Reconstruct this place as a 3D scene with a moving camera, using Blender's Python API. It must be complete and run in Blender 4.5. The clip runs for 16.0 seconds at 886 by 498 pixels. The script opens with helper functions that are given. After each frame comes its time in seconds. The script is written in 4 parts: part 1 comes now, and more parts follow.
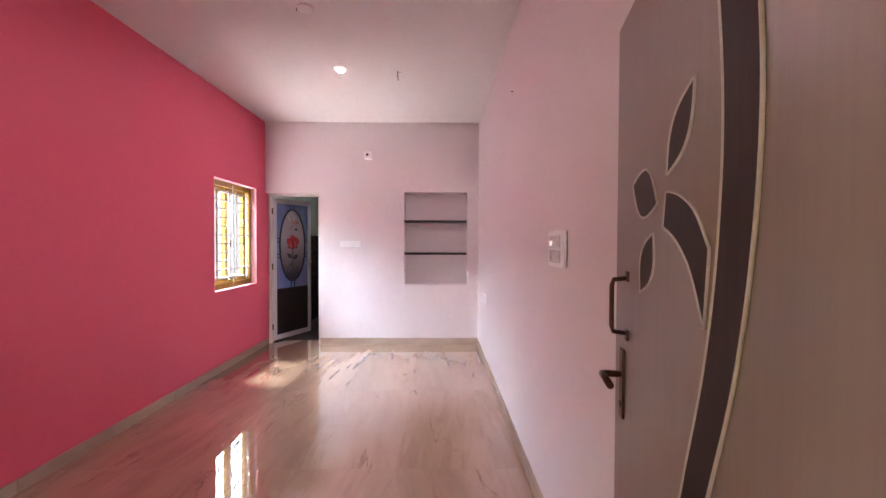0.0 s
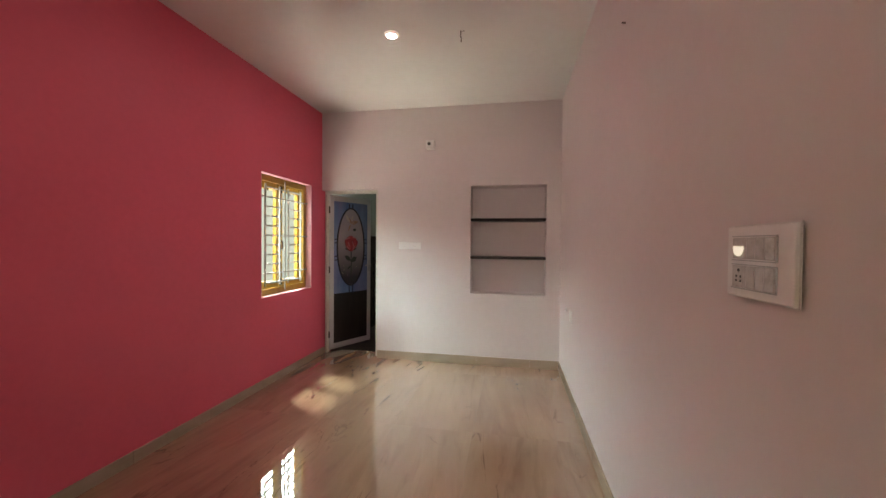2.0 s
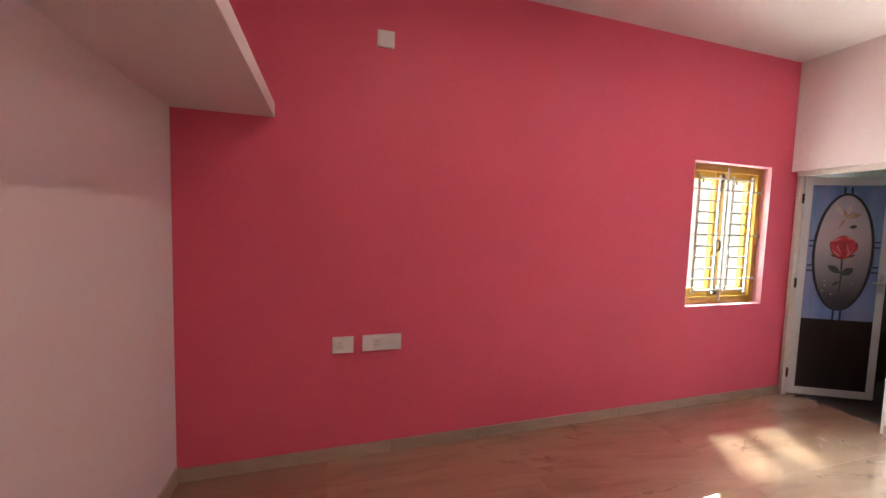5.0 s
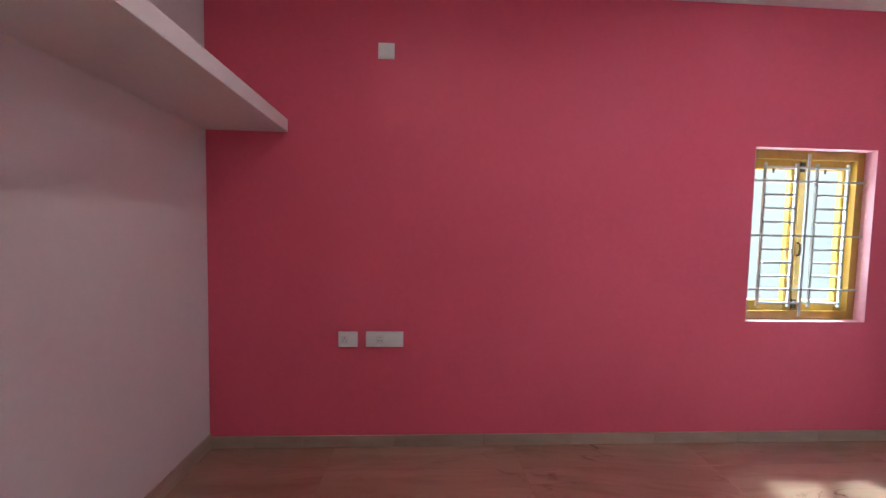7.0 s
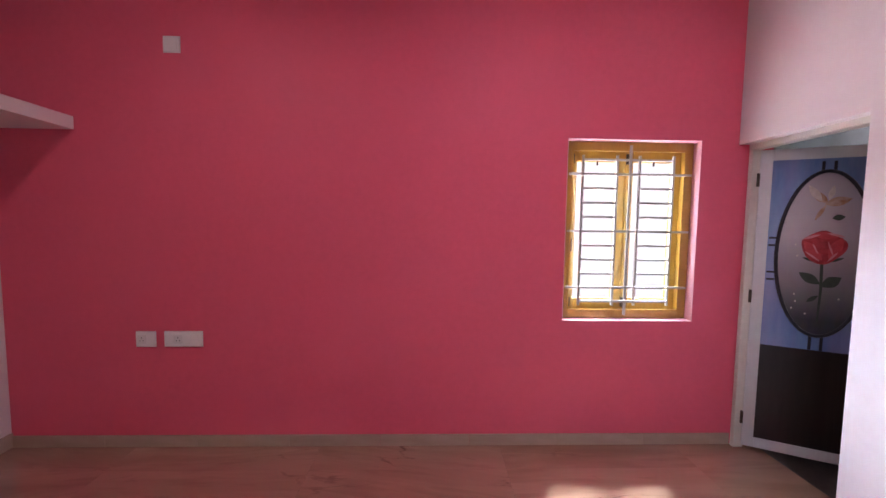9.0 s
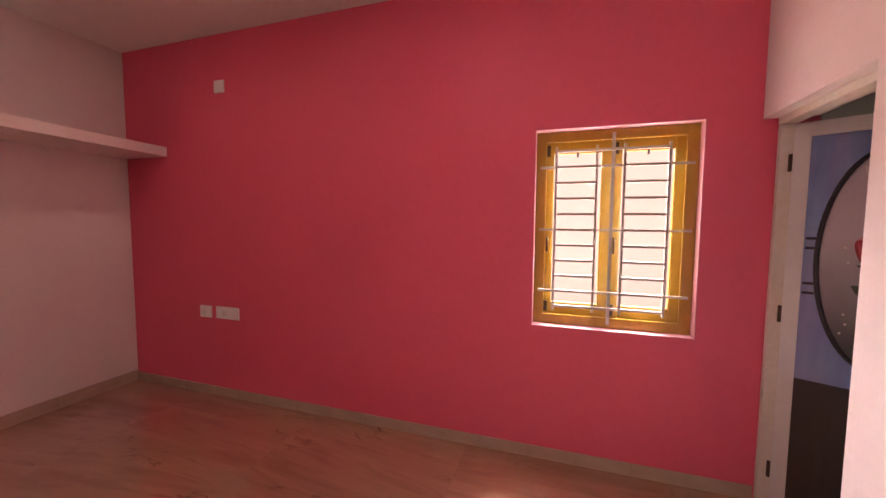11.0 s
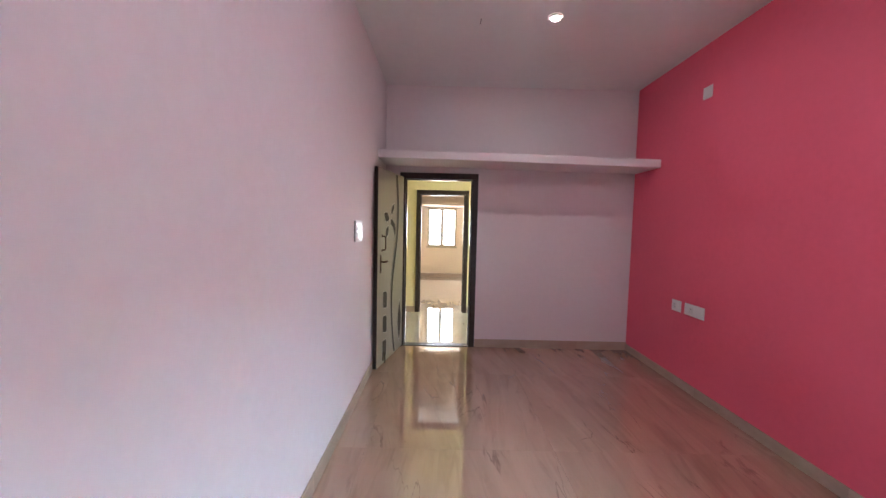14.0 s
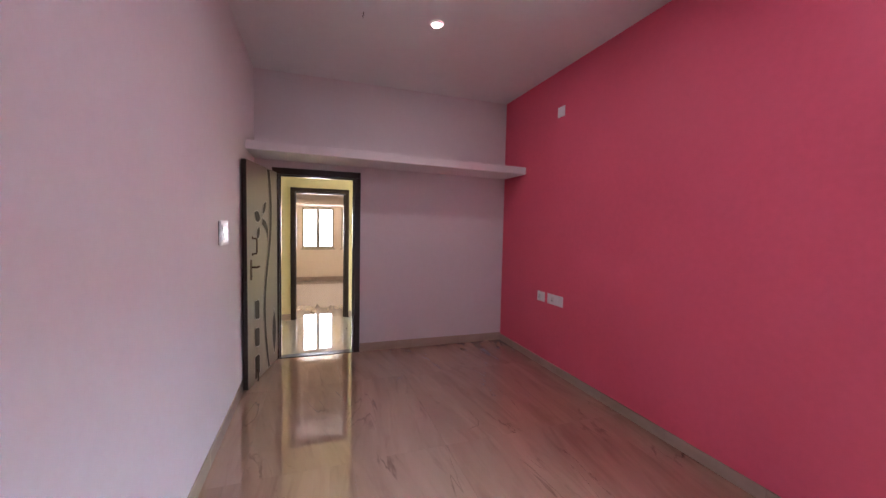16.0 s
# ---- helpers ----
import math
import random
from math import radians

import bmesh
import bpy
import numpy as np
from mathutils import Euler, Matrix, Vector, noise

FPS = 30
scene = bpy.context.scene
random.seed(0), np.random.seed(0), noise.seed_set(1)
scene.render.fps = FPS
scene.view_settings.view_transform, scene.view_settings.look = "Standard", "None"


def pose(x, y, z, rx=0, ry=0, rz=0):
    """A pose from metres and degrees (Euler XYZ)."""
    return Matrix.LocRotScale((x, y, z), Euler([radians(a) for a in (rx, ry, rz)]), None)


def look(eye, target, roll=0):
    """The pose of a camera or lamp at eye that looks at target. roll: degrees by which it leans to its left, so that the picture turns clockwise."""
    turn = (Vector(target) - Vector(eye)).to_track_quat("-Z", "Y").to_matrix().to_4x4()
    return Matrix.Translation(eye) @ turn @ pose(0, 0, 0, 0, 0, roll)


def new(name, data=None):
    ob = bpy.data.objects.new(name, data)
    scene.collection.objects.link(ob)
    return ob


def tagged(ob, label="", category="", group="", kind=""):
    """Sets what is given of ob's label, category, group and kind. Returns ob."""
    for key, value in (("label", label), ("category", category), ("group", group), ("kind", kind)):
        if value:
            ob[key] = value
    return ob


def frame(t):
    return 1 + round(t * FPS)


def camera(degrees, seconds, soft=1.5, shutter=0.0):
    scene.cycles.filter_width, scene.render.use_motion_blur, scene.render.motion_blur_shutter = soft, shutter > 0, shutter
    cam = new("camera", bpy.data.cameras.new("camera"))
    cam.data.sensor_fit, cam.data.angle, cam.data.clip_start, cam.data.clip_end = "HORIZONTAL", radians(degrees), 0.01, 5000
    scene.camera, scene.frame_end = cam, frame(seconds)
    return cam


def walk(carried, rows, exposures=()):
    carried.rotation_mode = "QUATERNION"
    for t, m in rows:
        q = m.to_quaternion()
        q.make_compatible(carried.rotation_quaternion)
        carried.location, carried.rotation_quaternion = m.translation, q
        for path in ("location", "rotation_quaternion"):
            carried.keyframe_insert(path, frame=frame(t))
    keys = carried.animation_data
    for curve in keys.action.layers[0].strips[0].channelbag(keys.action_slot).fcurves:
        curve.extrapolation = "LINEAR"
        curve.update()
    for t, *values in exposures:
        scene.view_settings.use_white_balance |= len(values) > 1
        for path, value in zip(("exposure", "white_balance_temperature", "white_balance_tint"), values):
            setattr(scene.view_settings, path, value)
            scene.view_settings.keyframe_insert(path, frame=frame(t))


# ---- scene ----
cam = camera(100.4, 16.0)
PATH = [
    (0, (0.227, -0.131, 1.386), (0.252, 1.869, 1.35), 0.2),
    (0.5, (0.252, 0.216, 1.39), (0.275, 2.215, 1.358), 0.2),
    (1, (0.225, 0.465, 1.394), (0.239, 2.465, 1.364), 0.3),
    (1.5, (0.226, 0.581, 1.4), (0.121, 2.578, 1.372), 0.3),
    (2, (0.23, 0.603, 1.396), (-0.134, 2.569, 1.364), 0.5),
    (2.5, (0.225, 0.6, 1.396), (-0.438, 2.487, 1.351), 0.9),
    (3, (0.199, 0.602, 1.436), (-0.771, 2.35, 1.362), 1.1),
    (3.5, (0.142, 0.632, 1.406), (-1.127, 2.176, 1.335), 1.2),
    (4, (0.111, 0.731, 1.411), (-1.442, 1.989, 1.319), 1.5),
    (4.5, (0.128, 0.822, 1.445), (-1.642, 1.748, 1.335), 1.6),
    (5, (0.215, 0.915, 1.486), (-1.694, 1.493, 1.349), 1.7),
    (5.2, (0.25, 0.947, 1.454), (-1.696, 1.395, 1.338), 1.6),
    (7.3, (0.344, 1.643, 1.46), (-1.65, 1.739, 1.345), 1.0),
    (7.5, (0.352, 1.774, 1.474), (-1.642, 1.863, 1.351), 0.9),
    (8, (0.326, 2.091, 1.483), (-1.668, 2.174, 1.345), 0.9),
    (8.5, (0.318, 2.454, 1.496), (-1.676, 2.523, 1.357), 0.9),
    (8.7, (0.32, 2.611, 1.498), (-1.674, 2.677, 1.36), 0.8),
    (10.8, (0.274, 3.798, 1.497), (-1.667, 3.337, 1.35), 0.6),
    (11, (0.262, 3.878, 1.495), (-1.636, 3.263, 1.354), 0.4),
    (11.5, (0.242, 4.09, 1.47), (-1.445, 3.021, 1.354), 0.5),
    (12, (0.188, 4.256, 1.418), (-1.176, 2.796, 1.325), 1.0),
    (12.5, (0.207, 4.326, 1.412), (-0.767, 2.582, 1.311), 1.1),
    (13, (0.153, 4.365, 1.424), (-0.41, 2.449, 1.312), 1.3),
    (13.5, (0.12, 4.368, 1.419), (-0.085, 2.382, 1.297), 1.3),
    (14, (0.112, 4.364, 1.421), (0.103, 2.368, 1.292), 1.3),
    (14.5, (0.108, 4.365, 1.414), (0.128, 2.369, 1.289), 1.2),
    (15, (0.121, 4.361, 1.412), (0.097, 2.365, 1.289), 1.3),
    (15.5, (0.152, 4.353, 1.427), (-0.114, 2.374, 1.309), 1.3),
    (16, (0.181, 4.304, 1.422), (-0.474, 2.418, 1.309), 1.2),
]
EXPOSURES = [
    (0.0, 1.96, 7300, 39),
    (1.5, 1.14, 8150, 17),
    (3.0, 1.20, 9100, 18),
    (4.0, 1.45, 8000, 18),
    (5.0, 2.05, 8050, 25),
    (7.5, 1.66, 6140, 15),
    (8.5, 1.78, 6320, 31),
    (11.0, 1.42, 10900, 63),
    (11.5, 1.52, 11000, 62),
    (12.0, 1.43, 11300, 71),
    (12.5, 1.66, 10200, 68),
    (13.0, 2.32, 6700, 36),
    (14.5, 1.83, 6060, 17),
    (16.0, 1.67, 6270, 29),
]
walk(cam, [(t, look(eye, target, roll)) for t, eye, target, roll in PATH], EXPOSURES)

WINDOW_POWER, GROUND_POWER, FAR_POWER, HALL_POWER, BATH_POWER = 4200.0, 285.0, 52.0, 23.0, 0.3
SUN_POWER, LED_GLOW, BACKDROP_GLOW = 5.0, 330.0, 0.36


# ---- world, sun, large lights ----
SUN_WAY = Vector((0.64, -0.31, -1.30)).normalized()
world = bpy.data.worlds.new("sky")
scene.world = world
world.use_nodes = True
wn = world.node_tree
sky = wn.nodes.new("ShaderNodeTexSky")
sky.sky_type = "NISHITA"
sky.sun_disc = False
sky.sun_elevation = math.asin(-SUN_WAY.z)
sky.sun_rotation = math.atan2(-SUN_WAY.x, -SUN_WAY.y)
wn.links.new(sky.outputs[0], wn.nodes["Background"].inputs[0])
wn.nodes["Background"].inputs[1].default_value = 0.10

sun_data = bpy.data.lights.new("sun", "SUN")
sun_data.energy, sun_data.angle, sun_data.color = SUN_POWER, radians(5.5), (0.70, 0.97, 1.0)
sun = new("sun", sun_data)
sun.matrix_world = look(-SUN_WAY * 20, (0, 0, 0))


def daylight_panel(name, eye, target, width, height, power, colour):
    """An area lamp added in place of daylight, aimed from eye to target."""
    data = bpy.data.lights.new(name, "AREA")
    data.shape, data.size, data.size_y, data.energy, data.color = "RECTANGLE", width, height, power, colour
    lamp = new(name, data)
    lamp.matrix_world = look(eye, target)
    return lamp


# ---- the plan, in metres ----
XW, XE = -2.085, 0.765          # pink wall, white side wall
YS, YN = 0.10, 4.84             # wall with the wooden door, wall with the niche
H = 2.983                       # ceiling
WIN_Y, WIN_Z = (3.705, 4.592), (0.857, 2.060)
NICHE_X, NICHE_Z, NICHE_D = (-0.235, 0.610), (0.818, 2.057), 0.222
BATH_X, BATH_Z = (XW, -1.356), 2.038
DOOR_X, DOOR_Z = (-0.295, 0.600), 2.012
HALL_Y = -1.58                  # hall wall with the second door
SECOND_X, SECOND_Z = (-0.315, 0.524), 1.975
FAR_Y = -5.75                   # end wall of the room beyond the hall
FARWIN_X, FARWIN_Z = (-0.285, 0.495), (0.835, 1.875)
FARWIN_2_X = (-1.25, -0.475)

daylight_panel("daylight_panel", (XW - 4.0, 6.90, 5.20), (0, 6.90, 5.20), 12.0, 4.7, WINDOW_POWER, (0.56, 0.87, 1.0))
# unseen upward lamp added in place of sun bouncing off the ground
daylight_panel("added_ground_bounce", (XW - 1.6, 4.15, -0.50), (XW - 1.6, 4.15, 2.0), 4.5, 2.6, GROUND_POWER, (0.88, 1.0, 0.97))
daylight_panel("far_window_light", (-0.40, FAR_Y - 0.40, 1.36), (-0.40, 0, 1.36), 2.3, 1.25, FAR_POWER, (0.95, 0.98, 1.0))
# lamp added out of view at the hall's west end to brighten it
daylight_panel("added_hall_lamp", (-2.9, -0.85, 1.5), (0, -0.85, 1.5), 1.1, 1.8, HALL_POWER, (0.95, 0.98, 1.0))
# weak lamp added inside the bathroom, with no known source there
daylight_panel("added_bath_lamp", (-1.2, 6.75, 2.35), (-1.2, 5.5, 1.6), 0.4, 0.3, BATH_POWER, (0.9, 0.97, 1.0))


# ---- materials ----
def material(name, colour, rough=0.5, metal=0.0, grain=None, grain_scale=40.0, stain=None, stain_scale=1.5,
             bump=0.0, bump_scale=120.0, stretch=(1, 1, 1), spec=0.5, coat=0.0, transmission=0.0, vary=0.0, rough_vary=0.0):
    """A painted, wooden, metal or plastic surface: base colour with grain and stains at two scales, and fine relief."""
    m = bpy.data.materials.new(name)
    m.use_nodes = True
    nt = m.node_tree
    b = nt.nodes["Principled BSDF"]
    b.inputs["Roughness"].default_value = rough
    b.inputs["Metallic"].default_value = metal
    b.inputs["Specular IOR Level"].default_value = spec
    b.inputs["Coat Weight"].default_value = coat
    b.inputs["Coat Roughness"].default_value = 0.06
    b.inputs["Transmission Weight"].default_value = transmission
    coord = nt.nodes.new("ShaderNodeTexCoord")
    mapping = nt.nodes.new("ShaderNodeMapping")
    mapping.inputs["Scale"].default_value = stretch
    nt.links.new(coord.outputs["Object"], mapping.inputs[0])
    out = None

    def noise_node(scale, detail=5.0, roughness=0.55):
        n = nt.nodes.new("ShaderNodeTexNoise")
        n.inputs["Scale"].default_value, n.inputs["Detail"].default_value = scale, detail
        n.inputs["Roughness"].default_value = roughness
        nt.links.new(mapping.outputs[0], n.inputs["Vector"])
        return n

    def mixed(fac, a, c):
        n = nt.nodes.new("ShaderNodeMix")
        n.data_type = "RGBA"
        nt.links.new(fac, n.inputs[0])
        if a is None:
            n.inputs[6].default_value = (*colour, 1)
        else:
            nt.links.new(a, n.inputs[6])
        n.inputs[7].default_value = (*c, 1)
        return n.outputs[2]

    def ramp(src, lo, hi):
        n = nt.nodes.new("ShaderNodeMapRange")
        n.inputs[1].default_value, n.inputs[2].default_value = lo, hi
        nt.links.new(src, n.inputs[0])
        return n.outputs[0]

    b.inputs["Base Color"].default_value = (*colour, 1)
    if grain:
        out = mixed(ramp(noise_node(grain_scale).outputs[0], 0.35, 0.75), out, grain)
    if stain:
        out = mixed(ramp(noise_node(stain_scale, 4).outputs[0], 0.42, 0.78), out, stain)
    if vary:
        info = nt.nodes.new("ShaderNodeObjectInfo")
        hsv = nt.nodes.new("ShaderNodeHueSaturation")
        nt.links.new(ramp(info.outputs["Random"], 0, 1), hsv.inputs["Value"])
        last = hsv.inputs["Value"].links[0].from_node
        last.inputs[3].default_value, last.inputs[4].default_value = 1 - vary, 1 + vary
        if out is None:
            hsv.inputs["Color"].default_value = (*colour, 1)
        else:
            nt.links.new(out, hsv.inputs["Color"])
        out = hsv.outputs[0]
    if out is not None:
        nt.links.new(out, b.inputs["Base Color"])
    if rough_vary:
        r = ramp(noise_node(stain_scale * 2.3, 4).outputs[0], 0.3, 0.7)
        r.node.inputs[3].default_value, r.node.inputs[4].default_value = rough, rough + rough_vary
        nt.links.new(r, b.inputs["Roughness"])
    if bump:
        n = nt.nodes.new("ShaderNodeBump")
        n.inputs["Strength"].default_value, n.inputs["Distance"].default_value = bump, 0.01
        nt.links.new(noise_node(bump_scale, 3).outputs[0], n.inputs["Height"])
        nt.links.new(n.outputs[0], b.inputs["Normal"])
    return m


def emitter(name, colour, strength):
    m = bpy.data.materials.new(name)
    m.use_nodes = True
    b = m.node_tree.nodes["Principled BSDF"]
    b.inputs["Base Color"].default_value = (*colour, 1)
    b.inputs["Emission Color"].default_value = (*colour, 1)
    b.inputs["Emission Strength"].default_value = strength
    return m


def glass_material(name, tint=(0.96, 0.98, 0.97), rough=0.02):
    m = bpy.data.materials.new(name)
    m.use_nodes = True
    b = m.node_tree.nodes["Principled BSDF"]
    b.inputs["Base Color"].default_value = (*tint, 1)
    b.inputs["Transmission Weight"].default_value = 1.0
    b.inputs["Roughness"].default_value = rough
    b.inputs["IOR"].default_value = 1.05
    return m


def floor_material(name, base, streak, vein, rough):
    """Polished vitrified tile: long soft streaks along y, thin broken brown veins, mirror gloss."""
    m = bpy.data.materials.new(name)
    m.use_nodes = True
    nt = m.node_tree
    b = nt.nodes["Principled BSDF"]
    b.inputs["Specular IOR Level"].default_value = 0.9
    b.inputs["Coat Weight"].default_value, b.inputs["Coat Roughness"].default_value = 1.0, 0.006
    b.inputs["Coat IOR"].default_value = 1.62
    geo = nt.nodes.new("ShaderNodeNewGeometry")
    info = nt.nodes.new("ShaderNodeObjectInfo")

    def maths(op, a, c):
        n = nt.nodes.new("ShaderNodeMath")
        n.operation = op
        for i, v in enumerate((a, c)):
            if isinstance(v, float):
                n.inputs[i].default_value = v
            else:
                nt.links.new(v, n.inputs[i])
        return n.outputs[0]

    # each tile is cut from another part of the slab, and lies turned a little
    shift = nt.nodes.new("ShaderNodeCombineXYZ")
    nt.links.new(maths("MULTIPLY", info.outputs["Random"], 37.0), shift.inputs[0])
    nt.links.new(maths("MULTIPLY", info.outputs["Random"], 91.0), shift.inputs[1])
    nt.links.new(maths("MULTIPLY", info.outputs["Random"], 13.0), shift.inputs[2])
    turn = nt.nodes.new("ShaderNodeVectorRotate")
    turn.rotation_type = "Z_AXIS"
    nt.links.new(geo.outputs["Position"], turn.inputs["Vector"])
    nt.links.new(maths("MULTIPLY", maths("SUBTRACT", maths("FRACT", maths("MULTIPLY", info.outputs["Random"], 7.3), 0.0), 0.5), 0.42), turn.inputs["Angle"])
    moved = nt.nodes.new("ShaderNodeVectorMath")
    nt.links.new(turn.outputs[0], moved.inputs[0])
    nt.links.new(shift.outputs[0], moved.inputs[1])

    def mapped(scale, source=None):
        n = nt.nodes.new("ShaderNodeMapping")
        n.inputs["Scale"].default_value = scale
        nt.links.new(source or moved.outputs[0], n.inputs[0])
        return n.outputs[0]

    def noise_of(vec, scale, detail, distortion=0.0):
        n = nt.nodes.new("ShaderNodeTexNoise")
        n.inputs["Scale"].default_value, n.inputs["Detail"].default_value = scale, detail
        n.inputs["Distortion"].default_value = distortion
        nt.links.new(vec, n.inputs["Vector"])
        return n.outputs[0]

    def ranged(src, lo, hi, a=0.0, c=1.0):
        n = nt.nodes.new("ShaderNodeMapRange")
        for i, v in enumerate((lo, hi, a, c)):
            n.inputs[i + 1].default_value = v
        nt.links.new(src, n.inputs[0])
        return n.outputs[0]

    def mix(fac, a, c):
        n = nt.nodes.new("ShaderNodeMix")
        n.data_type = "RGBA"
        nt.links.new(fac, n.inputs[0])
        for i, v in ((6, a), (7, c)):
            if isinstance(v, tuple):
                n.inputs[i].default_value = (*v, 1)
            else:
                nt.links.new(v, n.inputs[i])
        return n.outputs[2]

    clouds = ranged(noise_of(mapped((1.0, 0.22, 1.0)), 4.5, 5.0, 0.5), 0.32, 0.72)
    col = mix(clouds, base, streak)
    pale = ranged(noise_of(mapped((1.0, 0.12, 1.0)), 11.0, 4.0, 0.4), 0.50, 0.74, 0.0, 0.45)
    col = mix(pale, col, tuple(min(1.0, c * 1.18) for c in base))
    brown = ranged(noise_of(mapped((1.0, 0.13, 1.0)), 15.0, 5.0, 0.7), 0.52, 0.72, 0.0, 0.38)
    col = mix(brown, col, tuple(0.5 * (c + d) for c, d in zip(streak, vein)))
    cracks = noise_of(mapped((1.0, 0.22, 1.0)), 4.2, 5.0, 0.9)
    ridge = maths("ABSOLUTE", maths("SUBTRACT", cracks, 0.5), 0.0)
    thin = ranged(ridge, 0.0, 0.011, 1.0, 0.0)
    patch = ranged(noise_of(mapped((1.0, 0.40, 1.0)), 3.2, 3.0), 0.54, 0.64)
    col = mix(maths("MULTIPLY", maths("MULTIPLY", thin, patch), 0.72), col, vein)
    nt.links.new(col, b.inputs["Base Color"])
    nt.links.new(ranged(noise_of(mapped((1, 1, 1)), 6.0, 4.0), 0.3, 0.7, rough, rough + 0.006), b.inputs["Roughness"])
    return m


PINK = material("crimson_pink_wall_paint", (0.82, 0.124, 0.194), 0.55, grain=(0.785, 0.116, 0.182), grain_scale=26, stain=(0.84, 0.131, 0.203), stain_scale=1.1, bump=0.04, bump_scale=170, spec=0.35)
WHITE = material("off_white_wall_paint", (0.74, 0.672, 0.670), 0.62, grain=(0.715, 0.648, 0.645), grain_scale=20, stain=(0.76, 0.69, 0.69), stain_scale=0.9, bump=0.035, bump_scale=170, spec=0.3)
CEILING = material("matt_white_ceiling_paint", (0.76, 0.75, 0.73), 0.8, grain=(0.735, 0.725, 0.705), grain_scale=14, stain=(0.78, 0.765, 0.75), stain_scale=0.7, bump=0.08, bump_scale=110, spec=0.2)
CREAM = material("cream_yellow_wall_paint", (0.80, 0.70, 0.40), 0.55, grain=(0.77, 0.67, 0.37), grain_scale=20, bump=0.08, bump_scale=150, spec=0.35)
PEACH = material("pale_peach_wall_paint", (0.80, 0.68, 0.52), 0.55, grain=(0.77, 0.65, 0.49), grain_scale=20, bump=0.08, bump_scale=150, spec=0.35)
FLOOR = floor_material("polished_beige_vitrified_tile", (0.400, 0.252, 0.172), (0.318, 0.190, 0.122), (0.095, 0.042, 0.025), 0.004)
FLOOR_HALL = floor_material("polished_cream_vitrified_tile", (0.56, 0.50, 0.42), (0.50, 0.43, 0.35), (0.30, 0.22, 0.16), 0.008)
GROUT = material("beige_tile_grout", (0.33, 0.26, 0.20), 0.8, grain=(0.28, 0.22, 0.17), grain_scale=90)
SKIRT = material("beige_skirting_tile", (0.47, 0.365, 0.285), 0.16, grain=(0.42, 0.32, 0.245), grain_scale=14, stretch=(0.4, 0.4, 1), stain=(0.40, 0.30, 0.22), stain_scale=3, vary=0.05)
TEAK = material("varnished_golden_teak", (0.42, 0.225, 0.030), 0.32, grain=(0.33, 0.165, 0.020), grain_scale=22, stretch=(1, 1, 0.12), stain=(0.46, 0.24, 0.042), stain_scale=2, bump=0.08, bump_scale=60, coat=0.3)
DARKWOOD = material("dark_stained_door_wood", (0.022, 0.011, 0.008), 0.34, grain=(0.035, 0.018, 0.012), grain_scale=30, stretch=(1, 1, 0.1), stain=(0.014, 0.008, 0.006), stain_scale=2, bump=0.06, bump_scale=60, coat=0.15)
LAMINATE = material("pale_ash_door_laminate", (0.215, 0.160, 0.130), 0.36, spec=0.5, grain=(0.185, 0.136, 0.109), grain_scale=26, stretch=(1, 1, 0.05), stain=(0.232, 0.175, 0.145), stain_scale=1.6, bump=0.05, bump_scale=80)
INLAY = material("dark_brown_door_inlay", (0.030, 0.018, 0.015), 0.55, spec=0.2, grain=(0.042, 0.025, 0.021), grain_scale=24, stretch=(1, 1, 0.1), bump=0.05, bump_scale=70)
BEADING = material("white_inlay_beading", (0.50, 0.45, 0.42), 0.4, grain=(0.44, 0.39, 0.36), grain_scale=60)
BRONZE = material("antique_copper_hardware", (0.10, 0.047, 0.030), 0.36, metal=0.85, grain=(0.06, 0.030, 0.020), grain_scale=45)
STEEL = material("brushed_steel", (0.55, 0.55, 0.55), 0.3, metal=1.0, grain=(0.45, 0.45, 0.45), grain_scale=60)
DARKSTEEL = material("dark_iron_hinge", (0.06, 0.045, 0.035), 0.45, metal=0.7, grain=(0.09, 0.06, 0.045), grain_scale=70)
GRILLE = material("off_white_enamelled_grille", (0.46, 0.445, 0.43), 0.85, spec=0.05, grain=(0.40, 0.385, 0.37), grain_scale=60)
PLATE = material("white_moulded_plastic", (0.85, 0.835, 0.825), 0.35, spec=0.5, grain=(0.82, 0.805, 0.795), grain_scale=30)
PLATE_GREY = material("grey_switch_plastic", (0.77, 0.755, 0.745), 0.3, grain=(0.73, 0.715, 0.705), grain_scale=30)
SILVER = material("silver_grey_brushed_plastic", (0.60, 0.57, 0.55), 0.28, metal=0.35, grain=(0.36, 0.33, 0.31), grain_scale=55, stain=(0.70, 0.67, 0.65), stain_scale=30)
BLACK = material("black_plastic", (0.012, 0.011, 0.011), 0.4, grain=(0.02, 0.018, 0.018), grain_scale=60)
GRANITE = material("polished_black_granite", (0.011, 0.007, 0.006), 0.30, spec=0.18, grain=(0.028, 0.022, 0.020), grain_scale=180, stain=(0.02, 0.016, 0.015), stain_scale=8)
PVC = material("white_moulded_pvc", (0.62, 0.63, 0.64), 0.34, grain=(0.66, 0.67, 0.68), grain_scale=20)
PVC_CREAM = material("off_white_enamel_frame_paint", (0.70, 0.66, 0.60), 0.45, grain=(0.64, 0.60, 0.54), grain_scale=25, bump=0.1, bump_scale=90)
DARKPANEL = material("dark_brown_pvc_panel", (0.020, 0.012, 0.010), 0.35, grain=(0.030, 0.018, 0.015), grain_scale=20, stretch=(1, 1, 0.1))
BATHTILE = material("grey_green_wall_tile", (0.40, 0.42, 0.38), 0.2, grain=(0.36, 0.38, 0.34), grain_scale=12, vary=0.06)
